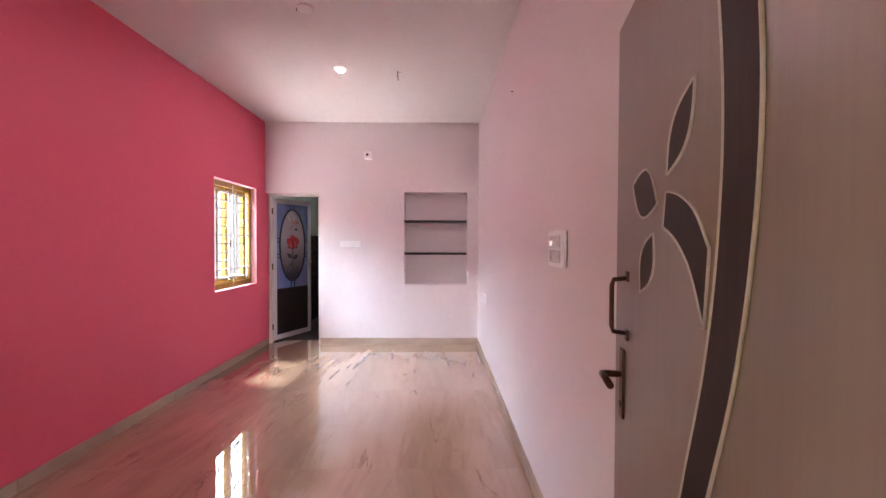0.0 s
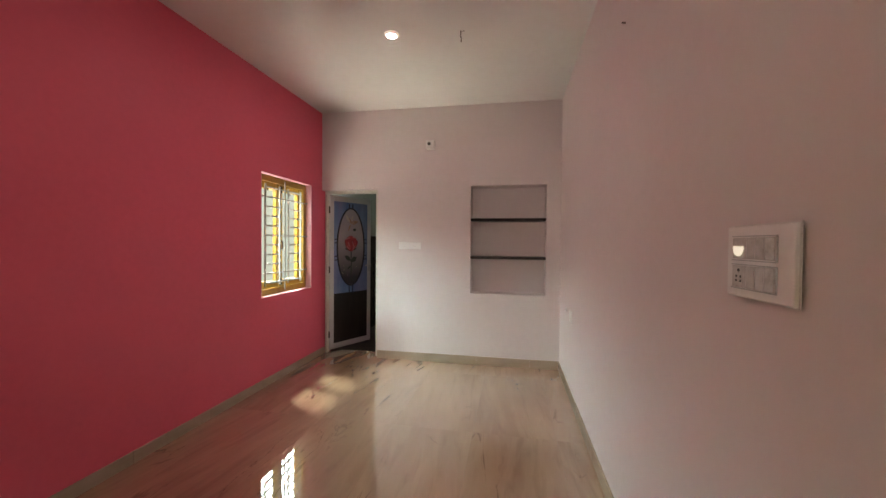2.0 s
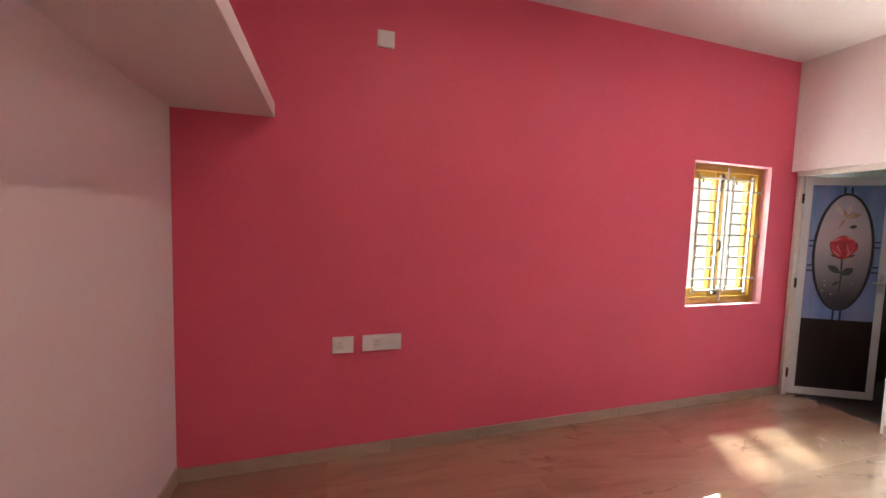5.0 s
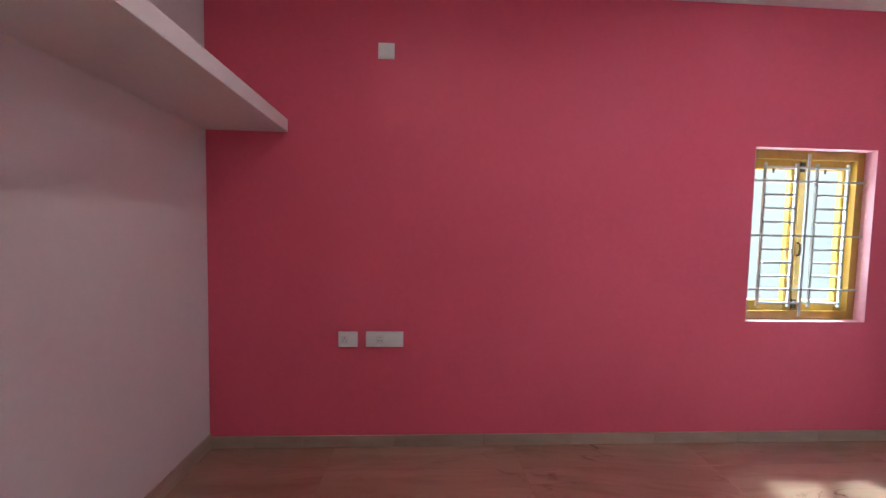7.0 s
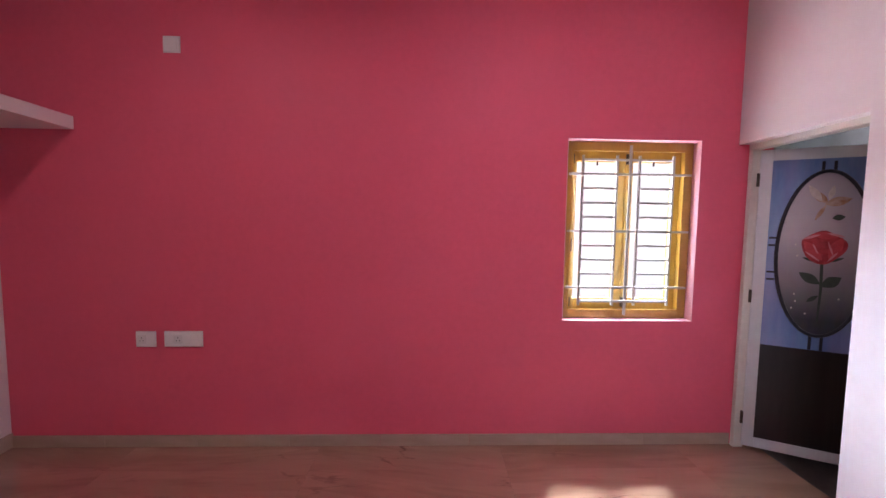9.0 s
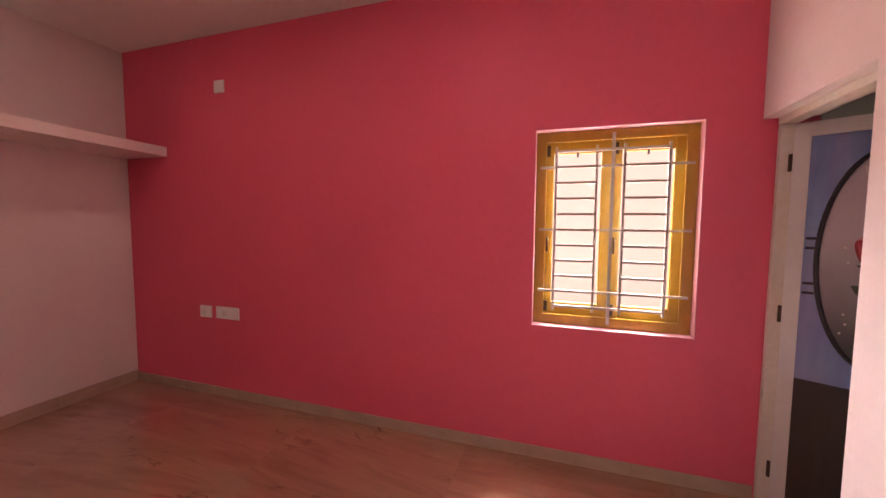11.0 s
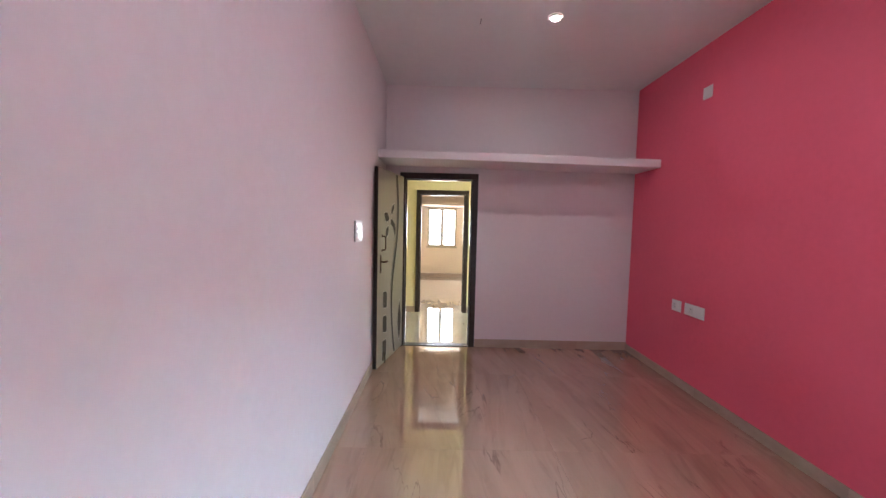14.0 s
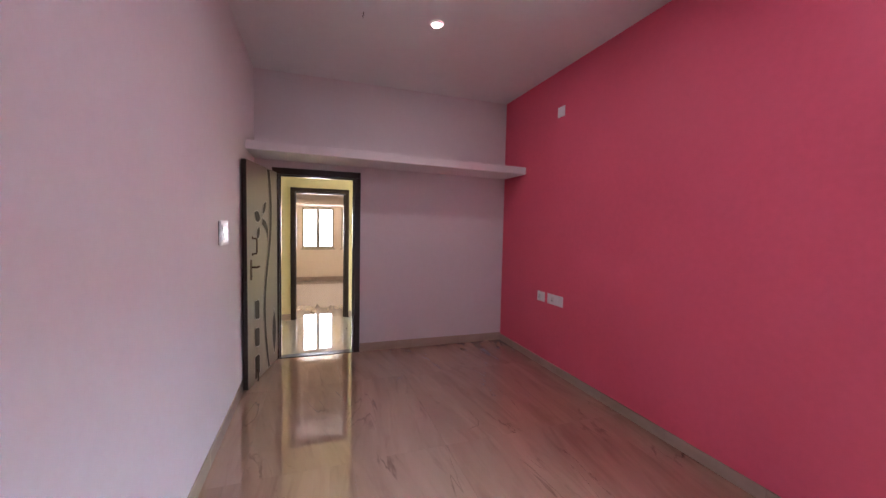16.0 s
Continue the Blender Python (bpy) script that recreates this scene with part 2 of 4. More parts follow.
BATHTILE_DARK = material("dark_brown_wall_tile", (0.07, 0.055, 0.045), 0.25, grain=(0.10, 0.08, 0.065), grain_scale=12, vary=0.15)
BATHFLOOR = material("dark_anti_skid_floor_tile", (0.06, 0.045, 0.04), 0.5, grain=(0.085, 0.065, 0.055), grain_scale=30)
GLASS = glass_material("window_glass")
# backdrop sheet glows by itself in place of the overbright outdoors
GLOW_BACKDROP = bpy.data.materials.new("glowing_white_backdrop")
GLOW_BACKDROP.use_nodes = True
hn = GLOW_BACKDROP.node_tree
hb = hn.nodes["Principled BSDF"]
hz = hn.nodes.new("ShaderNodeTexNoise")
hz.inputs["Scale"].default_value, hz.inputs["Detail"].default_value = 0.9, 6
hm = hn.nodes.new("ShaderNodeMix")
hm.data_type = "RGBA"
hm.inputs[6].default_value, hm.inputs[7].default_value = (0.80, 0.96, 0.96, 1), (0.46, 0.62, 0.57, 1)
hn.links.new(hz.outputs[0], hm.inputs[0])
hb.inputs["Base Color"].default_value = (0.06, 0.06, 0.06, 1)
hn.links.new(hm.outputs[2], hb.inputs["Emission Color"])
hb.inputs["Emission Strength"].default_value = BACKDROP_GLOW
LED_LILAC = emitter("lilac_white_led_diffuser", (1.0, 0.82, 0.97), LED_GLOW)
LED_WHITE = emitter("cool_white_led_diffuser", (1.0, 0.95, 0.90), LED_GLOW * 0.76)
INDICATOR = emitter("switch_indicator_lamp", (0.95, 1.0, 0.92), 0.30)
LED_RING = emitter("lilac_led_rim", (0.80, 0.42, 0.95), 0.32)
LED_RING_WHITE = emitter("cool_white_led_rim", (0.80, 0.78, 0.80), 0.30)
ALU = material("cream_window_frame_paint", (0.46, 0.40, 0.26), 0.4, grain=(0.41, 0.35, 0.22), grain_scale=30)


# ---- mesh helpers ----
def add_box(bm, x0, x1, y0, y1, z0, z1):
    v = [bm.verts.new((x, y, z)) for z in (z0, z1) for y in (y0, y1) for x in (x0, x1)]
    for f in ((0, 2, 3, 1), (4, 5, 7, 6), (0, 1, 5, 4), (2, 6, 7, 3), (0, 4, 6, 2), (1, 3, 7, 5)):
        bm.faces.new([v[i] for i in f])
    return v


def boxes(*sizes, bevel=0.0, segments=2):
    bm = bmesh.new()
    for s in sizes:
        add_box(bm, *s)
    if bevel:
        bmesh.ops.bevel(bm, geom=bm.edges[:], offset=bevel, segments=segments, affect="EDGES", profile=0.6)
    return bm


def add_prism(bm, outline, depth0, depth1, axes):
    """A flat outline [(a, b)] pushed from depth0 to depth1; axes maps (a, b, depth) to a place."""
    lo = [bm.verts.new(axes(a, b, depth0)) for a, b in outline]
    hi = [bm.verts.new(axes(a, b, depth1)) for a, b in outline]
    n = len(outline)
    bm.faces.new(lo[::-1])
    bm.faces.new(hi)
    for i in range(n):
        bm.faces.new((lo[i], lo[(i + 1) % n], hi[(i + 1) % n], hi[i]))
    bmesh.ops.recalc_face_normals(bm, faces=bm.faces[:])


def add_tube(bm, points, radius, sides=10, closed=False):
    """A round bar along points."""
    pts = [Vector(p) for p in points]
    n, rings = len(pts), []
    up = None
    for i, p in enumerate(pts):
        a = pts[(i - 1) % n] if closed or i else p
        c = pts[(i + 1) % n] if closed or i < n - 1 else p
        way = (c - a).normalized()
        if up is None:
            up = way.orthogonal().normalized()
        up = (up - way * up.dot(way)).normalized()
        side = way.cross(up)
        rings.append([bm.verts.new(p + radius * (math.cos(k) * up + math.sin(k) * side)) for k in (2 * math.pi * j / sides for j in range(sides))])
    for i in range(n if closed else n - 1):
        r, s = rings[i], rings[(i + 1) % n]
        for j in range(sides):
            bm.faces.new((r[j], r[(j + 1) % sides], s[(j + 1) % sides], s[j]))
    if not closed:
        bm.faces.new(rings[0][::-1])
        bm.faces.new(rings[-1])
    bmesh.ops.recalc_face_normals(bm, faces=bm.faces[:])


def add_lathe(bm, profile, place, sides=32):
    """A turned shape: profile [(radius, height)] round the z axis at place."""
    base, rings = Vector(place), []
    for r, z in profile:
        rings.append([bm.verts.new(base + Vector((r * math.cos(k), r * math.sin(k), z))) for k in (2 * math.pi * j / sides for j in range(sides))])
    for r, s in zip(rings, rings[1:]):
        for j in range(sides):
            bm.faces.new((r[j], r[(j + 1) % sides], s[(j + 1) % sides], s[j]))
    bm.faces.new(rings[0][::-1])
    bm.faces.new(rings[-1])
    bmesh.ops.recalc_face_normals(bm, faces=bm.faces[:])


def mesh_of(name, bm, mat, smooth=False):
    me = bpy.data.meshes.new(name)
    bm.to_mesh(me)
    bm.free()
    me.materials.append(mat)
    if smooth:
        me.shade_auto_smooth() if hasattr(me, "shade_auto_smooth") else None
        for p in me.polygons:
            p.use_smooth = True
    return me


def part(name, bm, mat, parent, label="", smooth=False):
    ob = new(name, mesh_of(name, bm, mat, smooth))
    ob.parent = parent
    if label:
        tagged(ob, label)
    return ob


def structure(name, bm, mat, label, category):
    return tagged(new(name, mesh_of(name, bm, mat)), label, category, kind="structure")


def thing(name, m, label, category, group="", kind=""):
    """An Empty at the thing's base; its parts are children in its own space."""
    ob = new(name)
    ob.empty_display_size = 0.05
    ob.matrix_world = m
    return tagged(ob, label, category, group, kind)


# ---- the bedroom's shell ----
T = 0.23
TW = 0.172
structure("wall_west", boxes(
    (XW - TW, XW, YS - T, WIN_Y[0], 0, H), (XW - TW, XW, WIN_Y[1], YN + 2.2, 0, H),
    (XW - TW, XW, WIN_Y[0], WIN_Y[1], 0, WIN_Z[0]), (XW - TW, XW, WIN_Y[0], WIN_Y[1], WIN_Z[1], H)),
    PINK, "crimson pink painted bedroom wall with a window opening", "wall")
structure("wall_east", boxes((XE, XE + T, YS - T, YN + T, 0, H)), WHITE, "plain off-white painted side wall of the bedroom", "wall")
structure("wall_south", boxes(
    (XW, DOOR_X[0], YS - 0.14, YS, 0, H), (DOOR_X[1], XE, YS - 0.14, YS, 0, H), (DOOR_X[0], DOOR_X[1], YS - 0.14, YS, DOOR_Z, H)),
    WHITE, "off-white wall with the dark wooden door frame", "wall")
structure("wall_north", boxes(
    (XW, BATH_X[1], YN, YN + T, BATH_Z, H),
    (BATH_X[1], NICHE_X[0], YN, YN + T, 0, H), (NICHE_X[1], XE, YN, YN + T, 0, H),
    (NICHE_X[0], NICHE_X[1], YN, YN + T, 0, NICHE_Z[0]), (NICHE_X[0], NICHE_X[1], YN, YN + T, NICHE_Z[1], H),
    (NICHE_X[0] - 0.1, NICHE_X[1] + 0.1, YN + NICHE_D, YN + NICHE_D + 0.1, NICHE_Z[0] - 0.1, NICHE_Z[1] + 0.1)),
    WHITE, "off-white end wall with a recessed shelf niche and bathroom opening", "wall")
structure("ceiling", boxes((XW - T, XE + T, YS - 0.14, YN + T, H, H + 0.15)), CEILING, "plain matt white plastered bedroom ceiling", "ceiling")


PALE_GROUND = material("pale_sunlit_concrete_ground", (0.40, 0.38, 0.34), 0.85, grain=(0.34, 0.32, 0.29), grain_scale=12, stain=(0.28, 0.27, 0.25), stain_scale=0.6)
structure("ground", boxes((-60, 60, -60, 60, -0.75, -0.55)), PALE_GROUND, "pale sunlit concrete ground outside the house", "ground")
structure("backdrop", boxes((-9.1, -9.0, -12, 30, -2, 9)), GLOW_BACKDROP, "glowing off-white backdrop standing in for the bright outdoors", "backdrop")


# ---- hall and the room beyond ----
HX = (-2.45, 2.2)
structure("hall_wall_north", boxes(
    (HX[0], DOOR_X[0] + 0.02, YS - T, YS - 0.144, 0, H), (DOOR_X[1] - 0.02, HX[1], YS - T, YS - 0.144, 0, H), (DOOR_X[0] + 0.02, DOOR_X[1] - 0.02, YS - T, YS - 0.144, DOOR_Z - 0.02, H)),
    CREAM, "cream yellow hall wall round the bedroom door", "wall")
structure("hall_wall_south", boxes(
    (HX[0], SECOND_X[0], HALL_Y - 0.08, HALL_Y, 0, H), (SECOND_X[1], HX[1], HALL_Y - 0.08, HALL_Y, 0, H), (SECOND_X[0], SECOND_X[1], HALL_Y - 0.08, HALL_Y, SECOND_Z, H)),
    CREAM, "cream yellow hall wall with a second dark door frame", "wall")
structure("hall_wall_east", boxes((HX[1], HX[1] + 0.1, HALL_Y - 0.2, YS, 0, H)), CREAM, "cream yellow end wall of the hall", "wall")
# this unseen opening is added to let the hall lamp shine in
structure("hall_wall_west", boxes(
    (HX[0] - 0.1, HX[0], HALL_Y - 0.2, -1.35, 0, H), (HX[0] - 0.1, HX[0], -0.35, YS, 0, H),
    (HX[0] - 0.1, HX[0], -1.35, -0.35, 2.2, H), (HX[0] - 0.1, HX[0], -1.35, -0.35, 0, 0.9)), CREAM, "cream yellow hall end wall with an opening added for the hall lamp", "wall")
structure("hall_ceiling", boxes((HX[0] - 0.1, HX[1] + 0.1, HALL_Y - 0.08, YS - 0.144, H, H + 0.15)), CEILING, "plain white ceiling of the hall", "ceiling")
RX = (-1.62, 0.72)
structure("far_room_wall_south", boxes(
    (RX[0] - 0.2, FARWIN_2_X[0], FAR_Y - 0.2, FAR_Y, 0, H), (FARWIN_2_X[1], FARWIN_X[0], FAR_Y - 0.2, FAR_Y, 0, H), (FARWIN_X[1], RX[1] + 0.1, FAR_Y - 0.2, FAR_Y, 0, H),
    (FARWIN_X[0], FARWIN_X[1], FAR_Y - 0.2, FAR_Y, 0, FARWIN_Z[0]), (FARWIN_X[0], FARWIN_X[1], FAR_Y - 0.2, FAR_Y, FARWIN_Z[1], H),
    (FARWIN_2_X[0], FARWIN_2_X[1], FAR_Y - 0.2, FAR_Y, 0, FARWIN_Z[0]), (FARWIN_2_X[0], FARWIN_2_X[1], FAR_Y - 0.2, FAR_Y, FARWIN_Z[1], H)),
    PEACH, "pale peach end wall with two bright windows", "wall")
structure("far_room_wall_west", boxes((RX[0] - 0.2, RX[0], FAR_Y, HALL_Y - 0.08, 0, H)), PEACH, "plain pale peach side wall of the far room", "wall")
structure("far_room_wall_east", boxes((RX[1], RX[1] + 0.1, FAR_Y, HALL_Y - 0.20, 0, H)), PEACH, "plain pale peach side wall", "wall")
structure("far_room_wall_north", boxes(
    (RX[0], SECOND_X[0] + 0.02, HALL_Y - 0.20, HALL_Y - 0.084, 0, H), (SECOND_X[1] - 0.02, RX[1] + 0.1, HALL_Y - 0.20, HALL_Y - 0.084, 0, H),
    (SECOND_X[0] + 0.02, SECOND_X[1] - 0.02, HALL_Y - 0.20, HALL_Y - 0.084, SECOND_Z - 0.02, H)), PEACH, "pale peach wall round the second door", "wall")
structure("far_room_ceiling", boxes((RX[0] - 0.2, RX[1] + 0.1, FAR_Y - 0.2, HALL_Y - 0.084, H, H + 0.15)), CEILING, "plain white ceiling of the far room", "ceiling")

# ---- bathroom behind the end wall ----
BX, BY = (XW, -0.75), (YN + T, 6.95)
# the high gap in this wall is added behind the bathroom lamp, unseen
structure("bath_wall_north", boxes((BX[0], -1.45, BY[1], BY[1] + 0.1, 0, H), (-0.95, BX[1], BY[1], BY[1] + 0.1, 0, H), (-1.45, -0.95, BY[1], BY[1] + 0.1, 0, 2.15), (-1.45, -0.95, BY[1], BY[1] + 0.1, 2.6, H)), BATHTILE, "grey-green upper wall of the dim bathroom", "wall")
structure("bath_wall_west", boxes((BX[0] + 0.001, BX[0] + 0.012, BY[0] + 0.002, BY[1], -0.03, H - 0.36)), BATHTILE, "grey-green wall beside the bathroom door", "wall")
structure("bath_wall_east", boxes((BX[1], BX[1] + 0.1, BY[0], BY[1], 0, H)), BATHTILE, "grey-green side wall of the dim bathroom", "wall")
structure("bath_dado", boxes((BX[0] + 0.013, BX[1] - 0.012, BY[1] - 0.012, BY[1] - 0.001, -0.03, 1.5), (BX[1] - 0.0115, BX[1] - 0.001, BY[0] + 0.002, BY[1] - 0.013, -0.03, 1.5), (BX[0] + 0.013, BX[0] + 0.024, BY[0] + 0.002, BY[1] - 0.013, -0.03, 1.5)), BATHTILE_DARK, "dark brown tiled dado of the bathroom", "wall")
structure("bath_ceiling", boxes((BX[0] - T, BX[1] + 0.1, BY[0], BY[1] + 0.1, H - 0.35, H - 0.2)), CEILING, "white ceiling of the bathroom", "ceiling")
structure("bath_floor", boxes((BX[0], BX[1], BY[0] - 0.02, BY[1], -0.12, -0.03)), BATHFLOOR, "dark sunken bathroom floor", "floor")


# ---- door frames ----
def door_frame(name, xs, top, y0, y1, label, mat, width=0.065, step=0.014):
    """Two posts and a head with a rebate towards the room (y1)."""
    ob = thing(name, pose((xs[0] + xs[1]) / 2, (y0 + y1) / 2, 0), label, "door frame", kind="structure")
    half, d = (xs[1] - xs[0]) / 2, (y1 - y0) / 2
    for s, nm in ((-1, "post"), (1, "post")):
        a, c = sorted((s * half, s * (half - width)))
        i0, i1 = sorted((s * (half - width), s * (half - width - step)))
        bm = boxes((a, c, -d, d, 0, top - width), bevel=0.004)
        add_box(bm, i0, i1, -d + 0.004, d - 0.045, 0, top - width)
        part(nm, bm, mat, ob)
    bm = boxes((-half, half, -d, d, top - width, top), bevel=0.004)
    add_box(bm, -half + width, half - width, -d + 0.004, d - 0.045, top - width - step, top - width)
    part("head", bm, mat, ob)
    return ob


door_frame("door_frame_1", DOOR_X, DOOR_Z, 0.015, 0.112, "dark stained wooden frame of the bedroom door", DARKWOOD)
door_frame("door_frame_2", SECOND_X, SECOND_Z, HALL_Y - 0.085, HALL_Y + 0.012, "dark stained wooden frame across the hall", DARKWOOD)
structure("threshold", boxes((DOOR_X[0] + 0.066, DOOR_X[1] - 0.066, 0.005, 0.110, -0.02, 0.006), bevel=0.002), GRANITE, "dark polished stone strip under the bedroom door", "threshold")


# ---- bedroom door leaf with its inlaid flower ----
def leaf_outline(a, b, fat, n=14, skew=0.5):
    """A pointed petal between a and b, fat wide."""
    a, b = Vector(a), Vector(b)
    way = b - a
    side = Vector((-way.y, way.x)).normalized()
    pts = []
    for s, ts in ((1, range(n + 1)), (-1, range(n - 1, 0, -1))):
        for i in ts:
            t = i / n
            p = a + way * t + side * (s * fat / 2 * math.sin(math.pi * t ** (1.0 if skew == 0.5 else skew)))
            pts.append((p.x, p.y))
    return pts


def smooth_line(keys, steps=8):
    """Catmull-Rom through keys."""
    out = []
    for i in range(len(keys) - 1):
        p = [Vector(keys[max(0, min(len(keys) - 1, i + k))]) for k in (-1, 0, 1, 2)]
        for j in range(steps):
            t = j / steps
            out.append(tuple(0.5 * (2 * p[1] + (p[2] - p[0]) * t + (2 * p[0] - 5 * p[1] + 4 * p[2] - p[3]) * t * t + (3 * p[1] - p[0] - 3 * p[2] + p[3]) * t ** 3)))
    return out + [tuple(keys[-1])]


LEAF_W, LEAF_H, LEAF_T = 0.775, 1.945, 0.038
# the leaf's own space: x from the hinge to the free edge, y out of the decorated face, z up
door = thing("bedroom_door", pose(0.553, 0.117, 0.012, 0, 0, math.degrees(math.atan2(0.745, 0.160))),
             "pale ash-grey bedroom door with dark brown floral inlay, standing open", "door")


def face(a, b, d):
    return (a, d, b)


part("slab", boxes((0.0, LEAF_W - 0.003, -LEAF_T, 0, 0.0, LEAF_H), bevel=0.0015), LAMINATE, door)
part("edge_lipping", boxes((LEAF_W - 0.0028, LEAF_W, -LEAF_T - 0.001, -0.0015, 0, LEAF_H)), DARKWOOD, door, "dark wooden edge lipping")
part("back_veneer", boxes((0.014, LEAF_W - 0.012, -LEAF_T - 0.003, -LEAF_T - 0.0004, 0.002, LEAF_H - 0.002)), DARKWOOD, door, "dark brown back veneer")


def inlay(outline, label="dark brown inlay"):
    outline = [(a + 0.034, b) for a, b in outline]
    bm = bmesh.new()
    add_prism(bm, outline, -0.002, 0.0022, face)
    ob = part("inlay", bm, INLAY, door, label)
    bm = bmesh.new()
    add_tube(bm, [(a, 0.0018, b) for a, b in outline], 0.0027, 6, closed=True)
    part("beading", bm, BEADING, ob, "white beading", smooth=True)


centre = smooth_line([(0.228, LEAF_H - 0.006), (0.190, 1.76), (0.168, 1.56), (0.178, 1.37), (0.212, 1.19), (0.275, 0.99), (0.328, 0.80), (0.345, 0.61), (0.328, 0.40), (0.285, 0.18), (0.235, 0.006)])
wide = [0.043 - 0.016 * i / (len(centre) - 1) for i in range(len(centre))]
inlay([(a - w, b) for (a, b), w in zip(centre, wide)] + [(a + w, b) for (a, b), w in list(zip(centre, wide))[::-1]])
inlay(leaf_outline((0.290, 1.630), (0.392, 1.498), 0.072))
inlay(leaf_outline((0.592, 1.508), (0.438, 1.450), 0.102))
inlay(leaf_outline((0.458, 1.394), (0.532, 1.266), 0.078))
horn_top = smooth_line([(0.396, 1.468), (0.342, 1.456), (0.284, 1.424), (0.238, 1.366)], 5)
horn_low = smooth_line([(0.250, 1.250), (0.296, 1.330), (0.350, 1.378), (0.408, 1.404)], 5)
inlay(horn_top + horn_low)
for z0, z1 in ((0.550, 0.735), (0.300, 0.485), (0.050, 0.235)):
    inlay([(0.475, z0 + 0.012), (0.487, z0), (0.575, z0 + 0.018), (0.592, z0 + 0.04), (0.596, z1 - 0.014), (0.584, z1), (0.500, z1 - 0.004), (0.478, z1 - 0.03)])
inlay(leaf_outline((0.078, 0.085), (0.082, 0.560), 0.120, 20))

# pull handle, lock plate with lever, bottom bolt, hinges
bm = bmesh.new()
add_tube(bm, [(0.662, 0.002, 1.288), (0.662, 0.034, 1.284), (0.662, 0.038, 1.270), (0.662, 0.038, 1.170), (0.662, 0.034, 1.156), (0.662, 0.002, 1.152)], 0.0056)
pull = part("pull_handle", bm, BRONZE, door, "antique copper pull handle", smooth=True)
for z in (1.292, 1.148):
    part("mount", boxes((0.653, 0.671, 0.0003, 0.006, z - 0.013, z + 0.013), bevel=0.002), BRONZE, pull)
lock = part("lock_plate", boxes((0.680, 0.710, 0.0003, 0.007, 0.930, 1.105), bevel=0.003), BRONZE, door, "antique copper lock plate")
bm = bmesh.new()
add_tube(bm, [(0.694, 0.005, 1.040), (0.694, 0.045, 1.040), (0.688, 0.052, 1.041), (0.655, 0.054, 1.044), (0.612, 0.050, 1.038)], 0.0085)
part("lever", bm, BRONZE, lock, "antique copper lever handle", smooth=True)
bm = bmesh.new()
add_tube(bm, [(0.694, 0.006, 0.965), (0.694, 0.0095, 0.965)], 0.008, 14)
part("keyhole", bm, BLACK, lock)
bolt = part("door_stopper", boxes((0.590, 0.618, 0.0003, 0.010, 0.030, 0.125), bevel=0.002), DARKSTEEL, door, "dark metal door stopper")
bm = bmesh.new()
add_tube(bm, [(0.604, 0.012, 0.115), (0.604, 0.020, 0.09), (0.604, 0.022, 0.03), (0.604, 0.020, 0.004)], 0.006)
part("foot", bm, DARKSTEEL, bolt, smooth=True)
for z in (0.22, 0.97, 1.72):
    bm = bmesh.new()
    add_tube(bm, [(-0.006, 0.004, z - 0.05), (-0.006, 0.004, z + 0.05)], 0.006)
    part("hinge", bm, DARKSTEEL, door, smooth=True)

# ---- loft slab over the door ----
slab_bm = boxes((XW + 0.002, XE - 0.002, YS + 0.002, 0.605, 2.050, 2.130), bevel=0.004)
for v in slab_bm.verts:      # cast slightly out of level and out of square
    v.co.z += 0.013 * (v.co.x - XW)
    if v.co.y > 0.4:
        v.co.y += 0.006 * (v.co.x - XW)
loft = structure("loft_slab", slab_bm, WHITE, "off-white concrete loft shelf across the door wall", "loft shelf")

# ---- niche shelves ----
for z in (1.651, 1.217):
    tagged(new("niche_shelf", mesh_of("niche_shelf", boxes((NICHE_X[0] + 0.002, NICHE_X[1] - 0.002, YN - 0.004, YN + NICHE_D - 0.002, z, z + 0.032), bevel=0.003), GRANITE)),
           "thin polished black granite shelf set in the wall niche", "shelf", group="niche shelves")


# ---- bedroom window ----
win = thing("window_1", pose(XW, WIN_Y[0], WIN_Z[0]), "golden teak casement window with white steel grille, shut", "window", kind="structure")
WW, WH = WIN_Y[1] - WIN_Y[0], WIN_Z[1] - WIN_Z[0]
FX = (-0.165, -0.070)


def ring(bm, x0, x1, y0, y1, z0, z1, w):
    for s in ((x0, x1, y0, y0 + w, z0, z1), (x0, x1, y1 - w, y1, z0, z1), (x0, x1, y0 + w, y1 - w, z0, z0 + w), (x0, x1, y0 + w, y1 - w, z1 - w, z1)):
        add_box(bm, *s)


bm = bmesh.new()
ring(bm, FX[0], FX[1], 0.002, WW - 0.002, 0.002, WH - 0.002, 0.056)
bmesh.ops.bevel(bm, geom=bm.edges[:], offset=0.004, segments=2, affect="EDGES")
frame_part = part("window_frame", bm, TEAK, win, "varnished golden teak frame")
bm = bmesh.new()
ring(bm, FX[1] - 0.012, FX[1] + 0.006, 0.052, WW - 0.052, 0.052, WH - 0.052, 0.014)
part("bead", bm, TEAK, frame_part)
mid = WW / 2
# paler than the wall's pink: daylight on the reveal is put into this colour
LIT_LINING = material("pale_pink_lit_reveal", (0.80, 0.40, 0.45), 0.6, grain=(0.76, 0.37, 0.42), grain_scale=26, bump=0.05, bump_scale=150, spec=0.3)
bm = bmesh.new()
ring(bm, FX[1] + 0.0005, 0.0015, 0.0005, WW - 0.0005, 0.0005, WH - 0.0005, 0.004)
part("reveal_lining", bm, LIT_LINING, win, "pink reveal lining paled to look lit by the window")
